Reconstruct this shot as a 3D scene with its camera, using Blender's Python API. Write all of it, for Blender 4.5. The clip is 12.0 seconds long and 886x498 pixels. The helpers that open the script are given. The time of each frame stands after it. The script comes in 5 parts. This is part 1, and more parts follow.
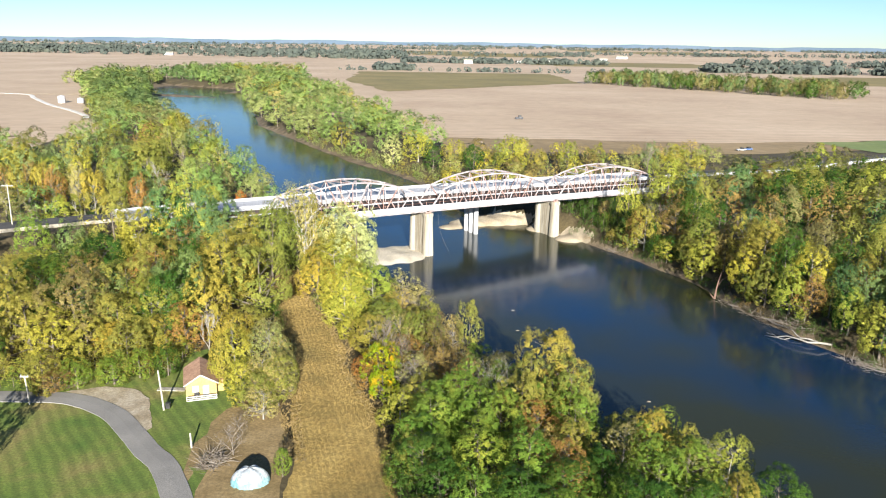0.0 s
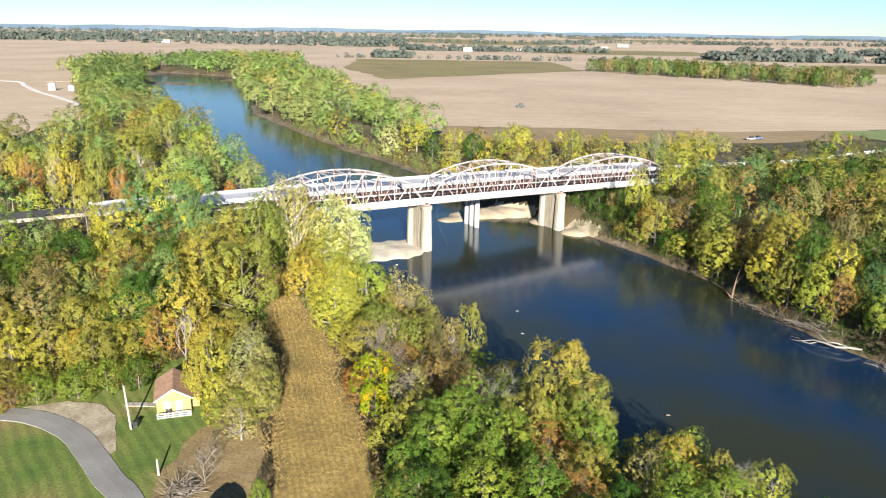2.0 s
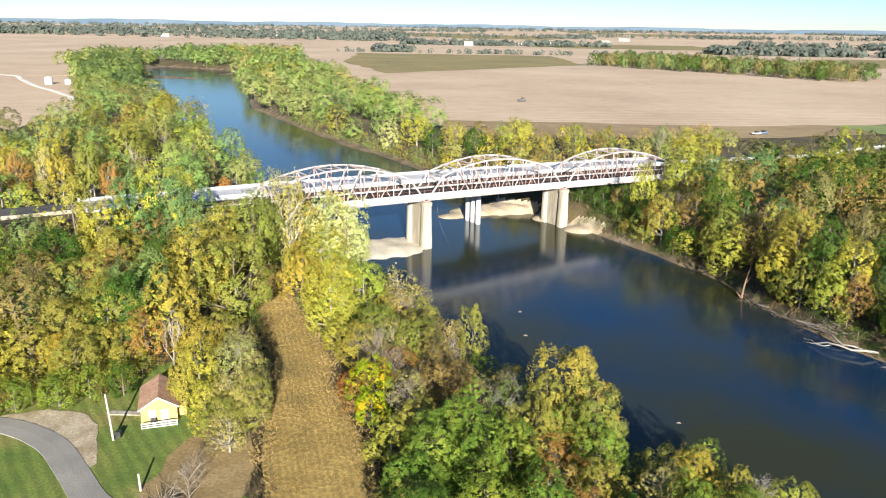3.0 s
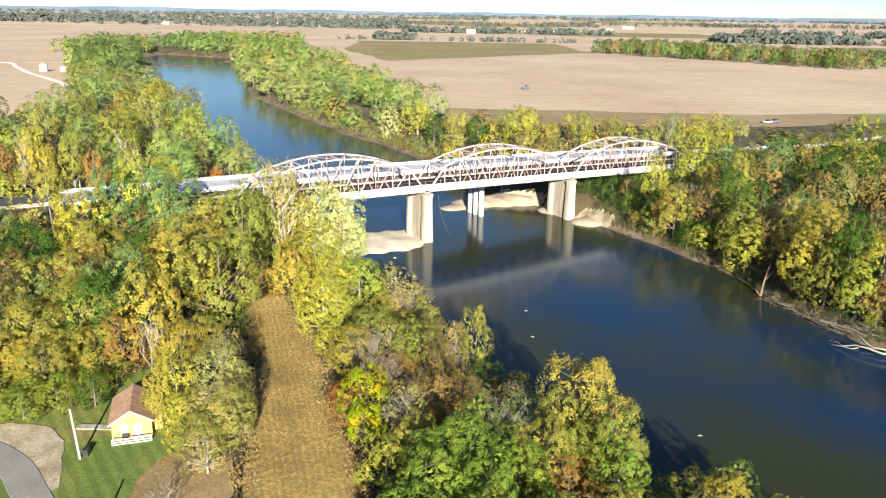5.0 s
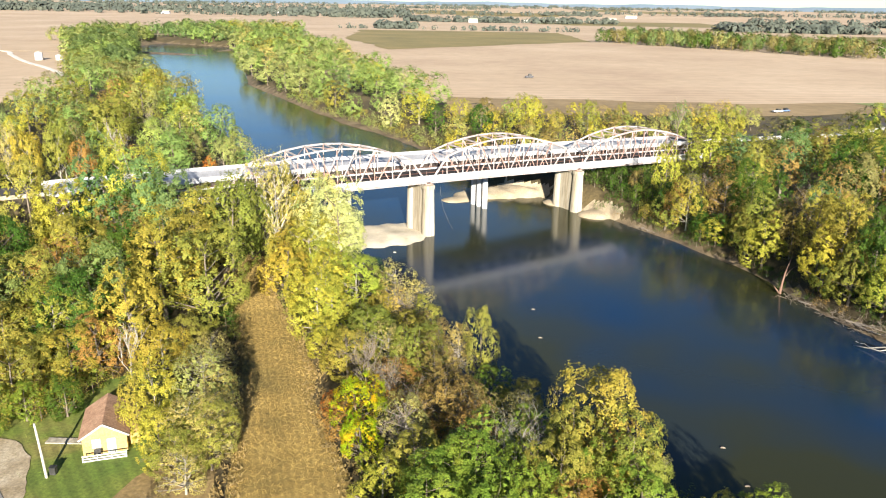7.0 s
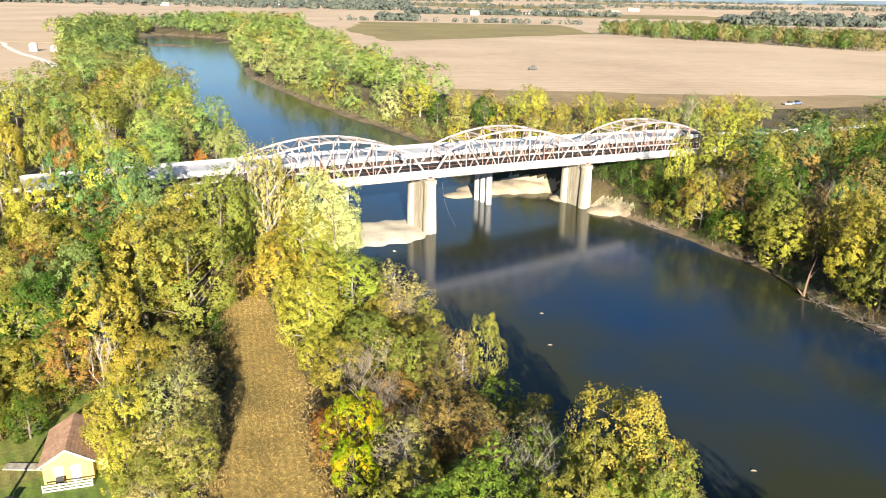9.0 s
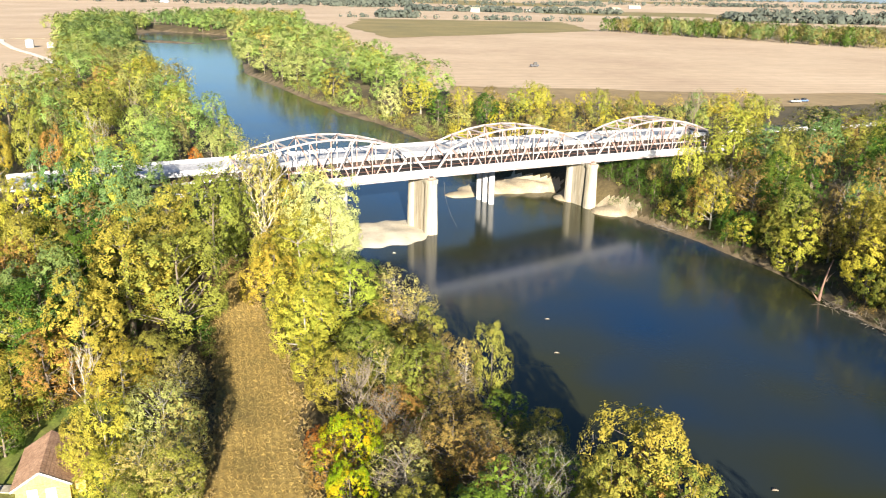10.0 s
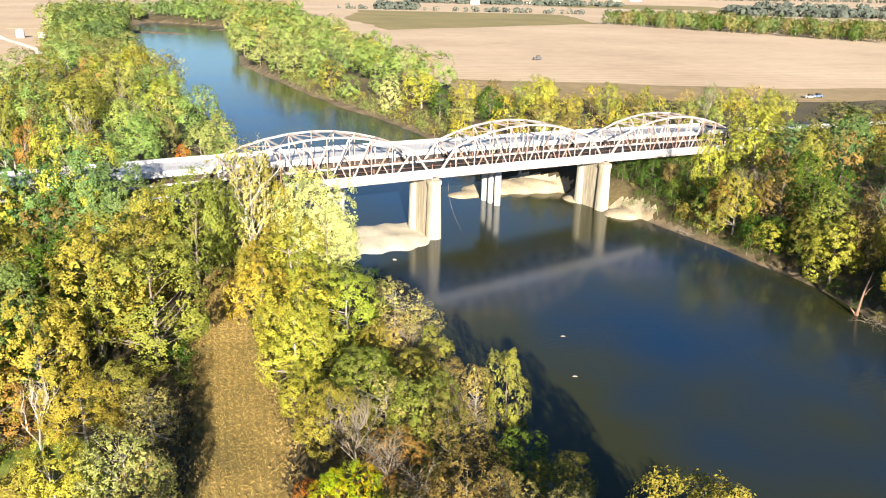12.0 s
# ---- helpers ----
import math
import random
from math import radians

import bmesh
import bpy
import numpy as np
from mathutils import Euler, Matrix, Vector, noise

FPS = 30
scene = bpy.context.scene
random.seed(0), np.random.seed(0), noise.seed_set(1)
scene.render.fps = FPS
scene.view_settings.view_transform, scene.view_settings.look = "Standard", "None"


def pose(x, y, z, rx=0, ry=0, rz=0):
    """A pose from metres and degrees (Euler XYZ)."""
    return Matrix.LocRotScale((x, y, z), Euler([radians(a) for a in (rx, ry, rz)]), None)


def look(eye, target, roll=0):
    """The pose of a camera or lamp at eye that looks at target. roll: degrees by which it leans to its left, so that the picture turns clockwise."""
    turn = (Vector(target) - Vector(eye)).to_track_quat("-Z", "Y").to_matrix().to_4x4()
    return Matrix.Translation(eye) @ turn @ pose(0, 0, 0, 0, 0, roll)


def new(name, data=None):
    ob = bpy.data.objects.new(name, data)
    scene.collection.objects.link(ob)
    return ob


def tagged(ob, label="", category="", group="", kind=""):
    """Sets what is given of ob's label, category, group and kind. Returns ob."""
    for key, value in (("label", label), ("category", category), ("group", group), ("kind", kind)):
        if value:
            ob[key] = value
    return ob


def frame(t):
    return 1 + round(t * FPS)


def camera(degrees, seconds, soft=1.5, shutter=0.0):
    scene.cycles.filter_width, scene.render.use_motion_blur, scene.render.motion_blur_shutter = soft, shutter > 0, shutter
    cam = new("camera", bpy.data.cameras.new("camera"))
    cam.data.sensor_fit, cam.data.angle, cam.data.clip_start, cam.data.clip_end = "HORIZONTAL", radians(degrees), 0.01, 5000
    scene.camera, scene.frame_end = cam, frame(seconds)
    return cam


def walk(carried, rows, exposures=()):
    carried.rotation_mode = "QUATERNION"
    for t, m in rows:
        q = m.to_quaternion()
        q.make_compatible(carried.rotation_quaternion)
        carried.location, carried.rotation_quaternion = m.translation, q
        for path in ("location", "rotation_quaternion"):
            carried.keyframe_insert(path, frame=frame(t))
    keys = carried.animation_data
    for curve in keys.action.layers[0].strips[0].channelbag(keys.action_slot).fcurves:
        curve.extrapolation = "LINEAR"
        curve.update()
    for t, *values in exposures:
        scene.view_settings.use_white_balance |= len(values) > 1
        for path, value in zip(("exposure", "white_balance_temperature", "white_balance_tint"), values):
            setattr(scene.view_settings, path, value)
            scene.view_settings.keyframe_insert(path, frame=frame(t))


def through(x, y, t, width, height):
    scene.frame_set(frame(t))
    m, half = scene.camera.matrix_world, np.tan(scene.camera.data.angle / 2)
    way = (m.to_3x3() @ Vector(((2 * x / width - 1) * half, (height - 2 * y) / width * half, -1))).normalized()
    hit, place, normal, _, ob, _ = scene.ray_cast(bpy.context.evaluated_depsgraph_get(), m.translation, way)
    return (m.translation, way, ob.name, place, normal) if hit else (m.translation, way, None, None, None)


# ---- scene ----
cam = camera(59.56, 12.0, soft=1.1)
PATH = [
    (0.0, 0.10, -32.87, 66.93, 75.00, 0.04, 0.86), (1.0, 0.05, -26.00, 66.01, 74.58, -0.02, 0.88),
    (2.0, 0.05, -19.31, 65.09, 74.19, -0.03, 0.90), (3.0, 0.12, -12.99, 64.19, 73.80, 0.01, 0.92),
    (4.0, 0.20, -7.37, 63.31, 73.40, 0.08, 0.93), (5.0, 0.22, -2.37, 62.43, 73.00, 0.15, 0.94),
    (6.0, 0.18, 2.22, 61.53, 72.63, 0.21, 0.95), (7.0, 0.06, 6.74, 60.60, 72.30, 0.26, 0.96),
    (8.0, -0.10, 11.53, 59.63, 72.03, 0.30, 0.98), (9.0, -0.32, 16.86, 58.65, 71.82, 0.33, 1.01),
    (10.0, -0.70, 22.83, 57.71, 71.64, 0.33, 1.07), (11.0, -1.30, 29.34, 56.92, 71.45, 0.27, 1.18),
    (12.0, -2.15, 35.92, 56.43, 71.13, 0.17, 1.34)]
walk(cam, [(t, pose(x, y, z, rx, 0, rz) @ pose(0, 0, 0, 0, 0, roll)) for t, x, y, z, rx, rz, roll in PATH], [(0.0, 1.46, 6150, 10), (6.0, 1.61, 6650, 10), (12.0, 1.78, 6950, 10)])

# ---- light: low autumn sun behind the camera, clear sky ----
SUN_EL, SUN_AZ = radians(17.5), math.atan2(0.14, -1.0)
world = bpy.data.worlds.new("sky")
scene.world = world
world.use_nodes = True
wn = world.node_tree.nodes
sky = wn.new("ShaderNodeTexSky")
sky.sky_type, sky.sun_disc = "NISHITA", False
sky.sun_elevation, sky.sun_rotation = SUN_EL, SUN_AZ
sky.altitude = 1500
sky.air_density, sky.dust_density, sky.ozone_density = 1.0, 0.0, 4.0
wn["Background"].inputs["Strength"].default_value = 0.047
tint = wn.new("ShaderNodeMix")                  # clear cold autumn air
tint.data_type, tint.blend_type = "RGBA", "MULTIPLY"
tint.inputs[0].default_value, tint.inputs[7].default_value = 1.0, (0.93, 1.0, 1.03, 1)
world.node_tree.links.new(sky.outputs[0], tint.inputs[6])
world.node_tree.links.new(tint.outputs[2], wn["Background"].inputs["Color"])
sun = new("sun", bpy.data.lights.new("sun", "SUN"))
sun.data.energy, sun.data.angle, sun.data.color = 5.0, radians(0.6), (1.0, 0.93, 0.79)
sun_dir = Vector((math.sin(SUN_AZ) * math.cos(SUN_EL), math.cos(SUN_AZ) * math.cos(SUN_EL), math.sin(SUN_EL)))
sun.matrix_basis = look(sun_dir * 300, (0, 0, 0))


# ---- materials ----
def material(name, rough=0.8, metal=0.0):
    m = bpy.data.materials.new(name)
    m.use_nodes = True
    nt = m.node_tree
    bsdf = nt.nodes["Principled BSDF"]
    bsdf.inputs["Roughness"].default_value = rough
    bsdf.inputs["Metallic"].default_value = metal
    return m, nt, bsdf


def noise_tex(nt, scale, detail=4.0, rough=0.6, coords="Object", stretch=1.0):
    tc = nt.nodes.new("ShaderNodeTexCoord")
    n = nt.nodes.new("ShaderNodeTexNoise")
    n.inputs["Scale"].default_value, n.inputs["Detail"].default_value = scale, detail
    n.inputs["Roughness"].default_value = rough
    if stretch != 1.0:
        mp = nt.nodes.new("ShaderNodeMapping")
        mp.inputs["Scale"].default_value = (1, 1, stretch)
        nt.links.new(tc.outputs[coords], mp.inputs[0])
        nt.links.new(mp.outputs[0], n.inputs["Vector"])
    else:
        nt.links.new(tc.outputs[coords], n.inputs["Vector"])
    return n


def ramp(nt, fac, stops):
    r = nt.nodes.new("ShaderNodeValToRGB")
    while len(r.color_ramp.elements) < len(stops):
        r.color_ramp.elements.new(0.5)
    for e, (p, c) in zip(r.color_ramp.elements, stops):
        e.position, e.color = p, (*c, 1)
    nt.links.new(fac, r.inputs[0])
    return r.outputs[0]


def mix(nt, a, b, fac, mode="MIX"):
    n = nt.nodes.new("ShaderNodeMix")
    n.data_type, n.blend_type = "RGBA", mode
    for sock, v in ((n.inputs[0], fac), (n.inputs[6], a), (n.inputs[7], b)):
        if isinstance(v, (int, float)):
            sock.default_value = v
        elif isinstance(v, tuple):
            sock.default_value = (*v, 1)
        else:
            nt.links.new(v, sock)
    return n.outputs[2]


def bump(nt, bsdf, height, strength=0.4, distance=0.05):
    b = nt.nodes.new("ShaderNodeBump")
    b.inputs["Strength"].default_value, b.inputs["Distance"].default_value = strength, distance
    nt.links.new(height, b.inputs["Height"])
    nt.links.new(b.outputs[0], bsdf.inputs["Normal"])


def two_scale(name, dark, mid, light, big=0.15, small=3.0, rough=0.85, metal=0.0, relief=0.3, depth=0.05, rows=None, vary=0.36, stretch=1.0):
    """Colour varied at a large and a small scale, with fine relief."""
    m, nt, bsdf = material(name, rough, metal)
    a, b = noise_tex(nt, big, 3, stretch=stretch), noise_tex(nt, small, 6, stretch=stretch)
    c1 = ramp(nt, a.outputs[0], [(0.3, dark), (0.5, mid), (0.7, light)])
    c2 = ramp(nt, b.outputs[0], [(0.3, (1 - vary,) * 3), (0.7, (1 + 0.8 * vary,) * 3)])
    c = mix(nt, c1, c2, 1.0, "MULTIPLY")
    if rows:                                    # worked in rows: direction in degrees, metres from row to row, strength
        tc, mp, wv = nt.nodes.new("ShaderNodeTexCoord"), nt.nodes.new("ShaderNodeMapping"), nt.nodes.new("ShaderNodeTexWave")
        mp.inputs["Rotation"].default_value = (0, 0, radians(rows[0]))
        wv.inputs["Scale"].default_value, wv.inputs["Distortion"].default_value = 0.314 / rows[1], 3.0
        wv.inputs["Detail"].default_value, wv.inputs["Detail Scale"].default_value = 4, 0.6
        nt.links.new(tc.outputs["Object"], mp.inputs[0])
        nt.links.new(mp.outputs[0], wv.inputs[0])
        k = 1 - rows[2]
        c = mix(nt, c, ramp(nt, wv.outputs[0], [(0.2, (k, k, k)), (0.8, (1.08, 1.08, 1.08))]), 1.0, "MULTIPLY")
    nt.links.new(c, bsdf.inputs["Base Color"])
    bump(nt, bsdf, b.outputs[0], relief, depth)
    return m


def leaf_material(name, colours, through=0.42, spread=0.6):
    """Leaves: colour varies from leaf to leaf, from clump to clump and from tree to tree; light passes through."""
    m, nt, bsdf = material(name, 0.55)
    geo, info = nt.nodes.new("ShaderNodeNewGeometry"), nt.nodes.new("ShaderNodeObjectInfo")
    n = noise_tex(nt, 0.28, 4)
    k = len(colours)
    mid = colours[k // 2]
    soft = [tuple(m_ + spread * (v - m_) for v, m_ in zip(col, mid)) for col in colours]
    c = ramp(nt, n.outputs[0], [(0.28 + 0.44 * i / max(k - 1, 1), col) for i, col in enumerate(soft)])
    leaf = ramp(nt, geo.outputs["Random Per Island"], [(0.0, (0.80, 0.84, 0.82)), (0.5, (1.0, 1.0, 1.0)), (1.0, (1.15, 1.12, 1.06))])
    tree = ramp(nt, info.outputs["Random"], [(0.0, (0.74, 0.90, 0.84)), (0.5, (1, 1, 1)), (1.0, (1.18, 1.03, 0.88))])
    c = mix(nt, mix(nt, c, leaf, 1.0, "MULTIPLY"), tree, 1.0, "MULTIPLY")
    fine = noise_tex(nt, 3.6, 3, 0.7)
    c = mix(nt, c, ramp(nt, fine.outputs[0], [(0.36, (0.64, 0.68, 0.66)), (0.5, (1, 1, 1)), (0.64, (1.25, 1.22, 1.16))]), 1.0, "MULTIPLY")
    nt.links.new(c, bsdf.inputs["Base Color"])
    bump(nt, bsdf, fine.outputs[0], 0.7, 0.25)
    bsdf.inputs["Specular IOR Level"].default_value = 0.12
    t = nt.nodes.new("ShaderNodeBsdfTranslucent")
    nt.links.new(c, t.inputs[0])
    ms = nt.nodes.new("ShaderNodeMixShader")
    ms.inputs[0].default_value = 0.65 * through
    nt.links.new(bsdf.outputs[0], ms.inputs[1])
    nt.links.new(t.outputs[0], ms.inputs[2])
    nt.links.new(ms.outputs[0], nt.nodes["Material Output"].inputs[0])
    return m


LEAF = {
    "olive": leaf_material("leaf_olive", [(0.185, 0.220, 0.046), (0.300, 0.285, 0.060), (0.400, 0.325, 0.070)], 0.44),
    "gold": leaf_material("leaf_gold", [(0.225, 0.245, 0.044), (0.375, 0.322, 0.058), (0.465, 0.365, 0.068)], 0.42),
    "lime": leaf_material("leaf_lime", [(0.255, 0.295, 0.046), (0.380, 0.380, 0.060), (0.475, 0.430, 0.075)], 0.40),
    "green": leaf_material("leaf_green", [(0.036, 0.084, 0.015), (0.070, 0.130, 0.020), (0.130, 0.172, 0.027)], 0.32),
    "fresh": leaf_material("leaf_fresh_green", [(0.115, 0.200, 0.028), (0.190, 0.270, 0.040), (0.300, 0.330, 0.050)], 0.40, 0.9),
    "bluegreen": leaf_material("leaf_blue_green", [(0.098, 0.175, 0.064), (0.160, 0.242, 0.086), (0.225, 0.282, 0.098)]),
    "pale": leaf_material("leaf_pale", [(0.350, 0.385, 0.135), (0.450, 0.462, 0.185), (0.530, 0.515, 0.225)], 0.40),
    "rust": leaf_material("leaf_rust", [(0.190, 0.145, 0.050), (0.320, 0.205, 0.066), (0.410, 0.245, 0.072)]),
    "orange": leaf_material("leaf_orange", [(0.130, 0.302, 0.016), (0.302, 0.389, 0.016), (0.670, 0.389, 0.016)], 0.42, 1.0),
    # sage and meadow: far greens, paled to put distance haze in the colour
    "sage": leaf_material("leaf_sage_hazed", [(0.200, 0.260, 0.095), (0.290, 0.335, 0.120), (0.380, 0.385, 0.140)], 0.44),
    "meadow": leaf_material("leaf_meadow_hazed", [(0.160, 0.270, 0.080), (0.250, 0.350, 0.100), (0.340, 0.395, 0.108)], 0.44),
    "drab": leaf_material("leaf_drab_olive", [(0.170, 0.165, 0.065), (0.235, 0.210, 0.080), (0.300, 0.245, 0.090)], 0.40),
    "ember": leaf_material("leaf_ember_red", [(0.324, 0.097, 0.027), (0.454, 0.162, 0.032), (0.540, 0.259, 0.043)]),
    "grey": leaf_material("leaf_grey", [(0.300, 0.270, 0.098), (0.420, 0.362, 0.122), (0.500, 0.425, 0.140)]),
}
# haze put into the colour: leaf green greyed for the distant belts
M_FARWOOD = two_scale("far_wood_hazed_leaves", (0.050, 0.062, 0.054), (0.066, 0.080, 0.066), (0.086, 0.096, 0.073), 0.004, 0.05, 0.9, 0, 0.0, 0.01, None, 0.2)
M_BARK = two_scale("bark", (0.10, 0.08, 0.06), (0.17, 0.14, 0.11), (0.26, 0.22, 0.18), 0.6, 6)
M_PALEBARK = two_scale("pale_bark", (0.20, 0.18, 0.15), (0.30, 0.275, 0.235), (0.42, 0.39, 0.35), 0.5, 4)
M_WHITEBARK = two_scale("white_bark", (0.34, 0.31, 0.27), (0.46, 0.43, 0.38), (0.56, 0.53, 0.48), 0.5, 4)
M_TWIG = two_scale("grey_twigs", (0.13, 0.105, 0.08), (0.20, 0.165, 0.13), (0.27, 0.23, 0.185), 0.5, 5)
M_DRIFT = two_scale("driftwood", (0.15, 0.12, 0.095), (0.23, 0.195, 0.16), (0.32, 0.28, 0.235), 0.5, 5)
M_FLOOR = two_scale("woodland_floor", (0.045, 0.036, 0.017), (0.080, 0.060, 0.027), (0.125, 0.094, 0.042), 0.06, 1.2, 0.95, 0, 0.8, 0.25)
M_LAWN = two_scale("mown_lawn", (0.078, 0.140, 0.017), (0.138, 0.182, 0.029), (0.25, 0.200, 0.065), 0.09, 2.5, 0.9, 0, 0.6, 0.08, (-35, 1.8, 0.16))
M_STRAW = two_scale("dry_mown_grass", (0.17, 0.126, 0.037), (0.275, 0.19, 0.055), (0.365, 0.26, 0.082), 0.09, 1.3, 0.95, 0, 0.8, 0.12, (-16, 0.9, 0.08))
M_DIRT = two_scale("bare_dirt", (0.185, 0.125, 0.048), (0.265, 0.185, 0.080), (0.345, 0.25, 0.12), 0.2, 2.0, 0.95, 0, 0.5, 0.06)
M_GRAVEL = two_scale("gravel", (0.46, 0.41, 0.32), (0.56, 0.50, 0.40), (0.63, 0.57, 0.47), 0.25, 5, 0.95, 0, 0.6, 0.06)
M_SAND = two_scale("bank_sand", (0.30, 0.24, 0.165), (0.39, 0.32, 0.225), (0.47, 0.40, 0.29), 0.25, 3, 0.95, 0, 0.6, 0.08)
M_MUD = two_scale("bank_mud", (0.085, 0.062, 0.036), (0.14, 0.103, 0.062), (0.22, 0.17, 0.105), 0.12, 2.2, 0.9, 0, 0.6, 0.15)
M_VERGE = two_scale("worn_gravel_verge", (0.24, 0.185, 0.11), (0.37, 0.30, 0.205), (0.47, 0.40, 0.30), 0.35, 3, 0.95, 0, 0.4, 0.05)
M_ROAD = two_scale("park_road_asphalt", (0.20, 0.185, 0.17), (0.245, 0.23, 0.21), (0.29, 0.27, 0.245), 0.12, 6, 0.9, 0, 0.2, 0.02)
M_FIELD = two_scale("harvested_field", (0.41, 0.292, 0.20), (0.48, 0.355, 0.243), (0.545, 0.415, 0.293), 0.006, 0.09, 0.95, 0, 0.2, 0.2, (80, 9.0, 0.05), 0.1)
M_BROWNFIELD = two_scale("weedy_field_margin", (0.20, 0.14, 0.07), (0.27, 0.19, 0.095), (0.35, 0.25, 0.13), 0.012, 0.15, 0.95, 0, 0.4, 0.3, None, 0.2)
M_GREENFIELD = two_scale("olive_stubble_field", (0.17, 0.14, 0.05), (0.22, 0.175, 0.06), (0.28, 0.21, 0.08), 0.01, 0.12, 0.95, 0, 0.3, 0.2, None, 0.12)
M_GRASSFIELD = two_scale("green_winter_grass", (0.13, 0.18, 0.05), (0.19, 0.23, 0.07), (0.28, 0.28, 0.11), 0.015, 0.2, 0.95, 0, 0.3, 0.2, None, 0.15)
M_STEEL = two_scale("white_painted_steel", (0.29, 0.23, 0.225), (0.36, 0.32, 0.32), (0.43, 0.405, 0.405), 0.5, 3, 0.6, 0, 0.15, 0.02)
M_RUST = two_scale("rusty_painted_steel", (0.24, 0.13, 0.105), (0.33, 0.215, 0.185), (0.42, 0.32, 0.29), 0.7, 4, 0.75, 0, 0.2, 0.02)
M_CONC = two_scale("weathered_concrete", (0.24, 0.205, 0.15), (0.34, 0.305, 0.245), (0.42, 0.385, 0.32), 0.25, 2.0, 0.9, 0, 0.2, 0.03)
M_PIER = two_scale("streaked_pier_concrete", (0.26, 0.21, 0.145), (0.36, 0.32, 0.25), (0.46, 0.425, 0.36), 0.7, 2.4, 0.9, 0, 0.2, 0.03, None, 0.3, 0.09)
M_WHITECONC = two_scale("new_white_concrete", (0.42, 0.42, 0.44), (0.49, 0.49, 0.515), (0.54, 0.54, 0.56), 0.2, 2.5, 0.85, 0, 0.1, 0.02)
M_DECK = two_scale("deck_roadway", (0.045, 0.042, 0.04), (0.065, 0.06, 0.058), (0.09, 0.085, 0.08), 0.2, 3, 0.9)
M_GIRDER = two_scale("weathering_steel_girder", (0.025, 0.018, 0.018), (0.04, 0.03, 0.028), (0.06, 0.045, 0.04), 0.4, 3, 0.7)


def water_material():
    m, nt, bsdf = material("river_water", 0.13)
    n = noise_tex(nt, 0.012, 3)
    # sky reflection painted in as blue, murky water and tree reflections as olive
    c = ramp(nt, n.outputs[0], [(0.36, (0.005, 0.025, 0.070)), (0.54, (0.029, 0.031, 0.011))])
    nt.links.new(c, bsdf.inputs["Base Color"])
    bsdf.inputs["IOR"].default_value = 1.31
    bsdf.inputs["Specular IOR Level"].default_value = 0.43
    a, b = noise_tex(nt, 0.5, 3), noise_tex(nt, 0.03, 2)
    gate = ramp(nt, b.outputs[0], [(0.35, (0.3, 0.3, 0.3)), (0.7, (1, 1, 1))])
    bump(nt, bsdf, mix(nt, (0.5, 0.5, 0.5), a.outputs[0], gate), 0.2, 0.12)
    # tint pushes the reflections further towards blue
    bsdf.inputs["Specular Tint"].default_value = (0.88, 0.96, 1.0, 1)
    return m


M_WATER = water_material()


# ---- mesh helpers ----
def link_mesh(name, verts, faces, mat, parent=None, label="", smooth=False):
    me = bpy.data.meshes.new(name)
    me.from_pydata([tuple(v) for v in verts], [], faces)
    if mat:
        me.materials.append(mat)
    if smooth:
        me.polygons.foreach_set("use_smooth", [True] * len(me.polygons))
    me.update()
    ob = new(name, me)
    ob.parent = parent
    return tagged(ob, label)


def part(name, bm, mat, parent, label="", smooth=False):
    me = bpy.data.meshes.new(name)
    bm.to_mesh(me)
    bm.free()
    me.materials.append(mat)
    if smooth:
        me.polygons.foreach_set("use_smooth", [True] * len(me.polygons))
    ob = new(name, me)
    ob.parent = parent
    return tagged(ob, label)


def thing(name, at, label, category, group="", kind="", rz=0.0):
    ob = new(name)
    ob.empty_display_size = 0.5
    ob.matrix_basis = pose(*at, 0, 0, rz)
    return tagged(ob, label, category, group, kind)


def add_box(bm, lo, hi, m=None):
    x0, y0, z0 = lo
    x1, y1, z1 = hi
    vs = [Vector(p) for p in ((x0, y0, z0), (x1, y0, z0), (x1, y1, z0), (x0, y1, z0), (x0, y0, z1), (x1, y0, z1), (x1, y1, z1), (x0, y1, z1))]
    vs = [bm.verts.new(m @ v if m else v) for v in vs]
    for f in ((0, 3, 2, 1), (4, 5, 6, 7), (0, 1, 5, 4), (1, 2, 6, 5), (2, 3, 7, 6), (3, 0, 4, 7)):
        bm.faces.new([vs[i] for i in f])


def beam_frame(p, q):
    """Frame at p with local x towards q and local z as upright as can be."""
    p, q = Vector(p), Vector(q)
    x = (q - p).normalized()
    up = Vector((0, 0, 1)) if abs(x.z) < 0.98 else Vector((0, 1, 0))
    y = up.cross(x).normalized()
    z = x.cross(y)
    return Matrix.Translation(p) @ Matrix((x, y, z)).transposed().to_4x4(), (q - p).length


def beam(p, q, w, h, section="H"):
    """A steel member from p to q: an H section or a plain bevelled bar."""
    bm = bmesh.new()
    m, n = beam_frame(p, q)
    if section == "H":
        t = 0.16 * w
        add_box(bm, (0, -w / 2, -h / 2), (n, -w / 2 + t, h / 2), m)
        add_box(bm, (0, w / 2 - t, -h / 2), (n, w / 2, h / 2), m)
        add_box(bm, (0, -w / 2 + t, -h * 0.12), (n, w / 2 - t, h * 0.12), m)
    else:
        add_box(bm, (0, -w / 2, -h / 2), (n, w / 2, h / 2), m)
    return bm


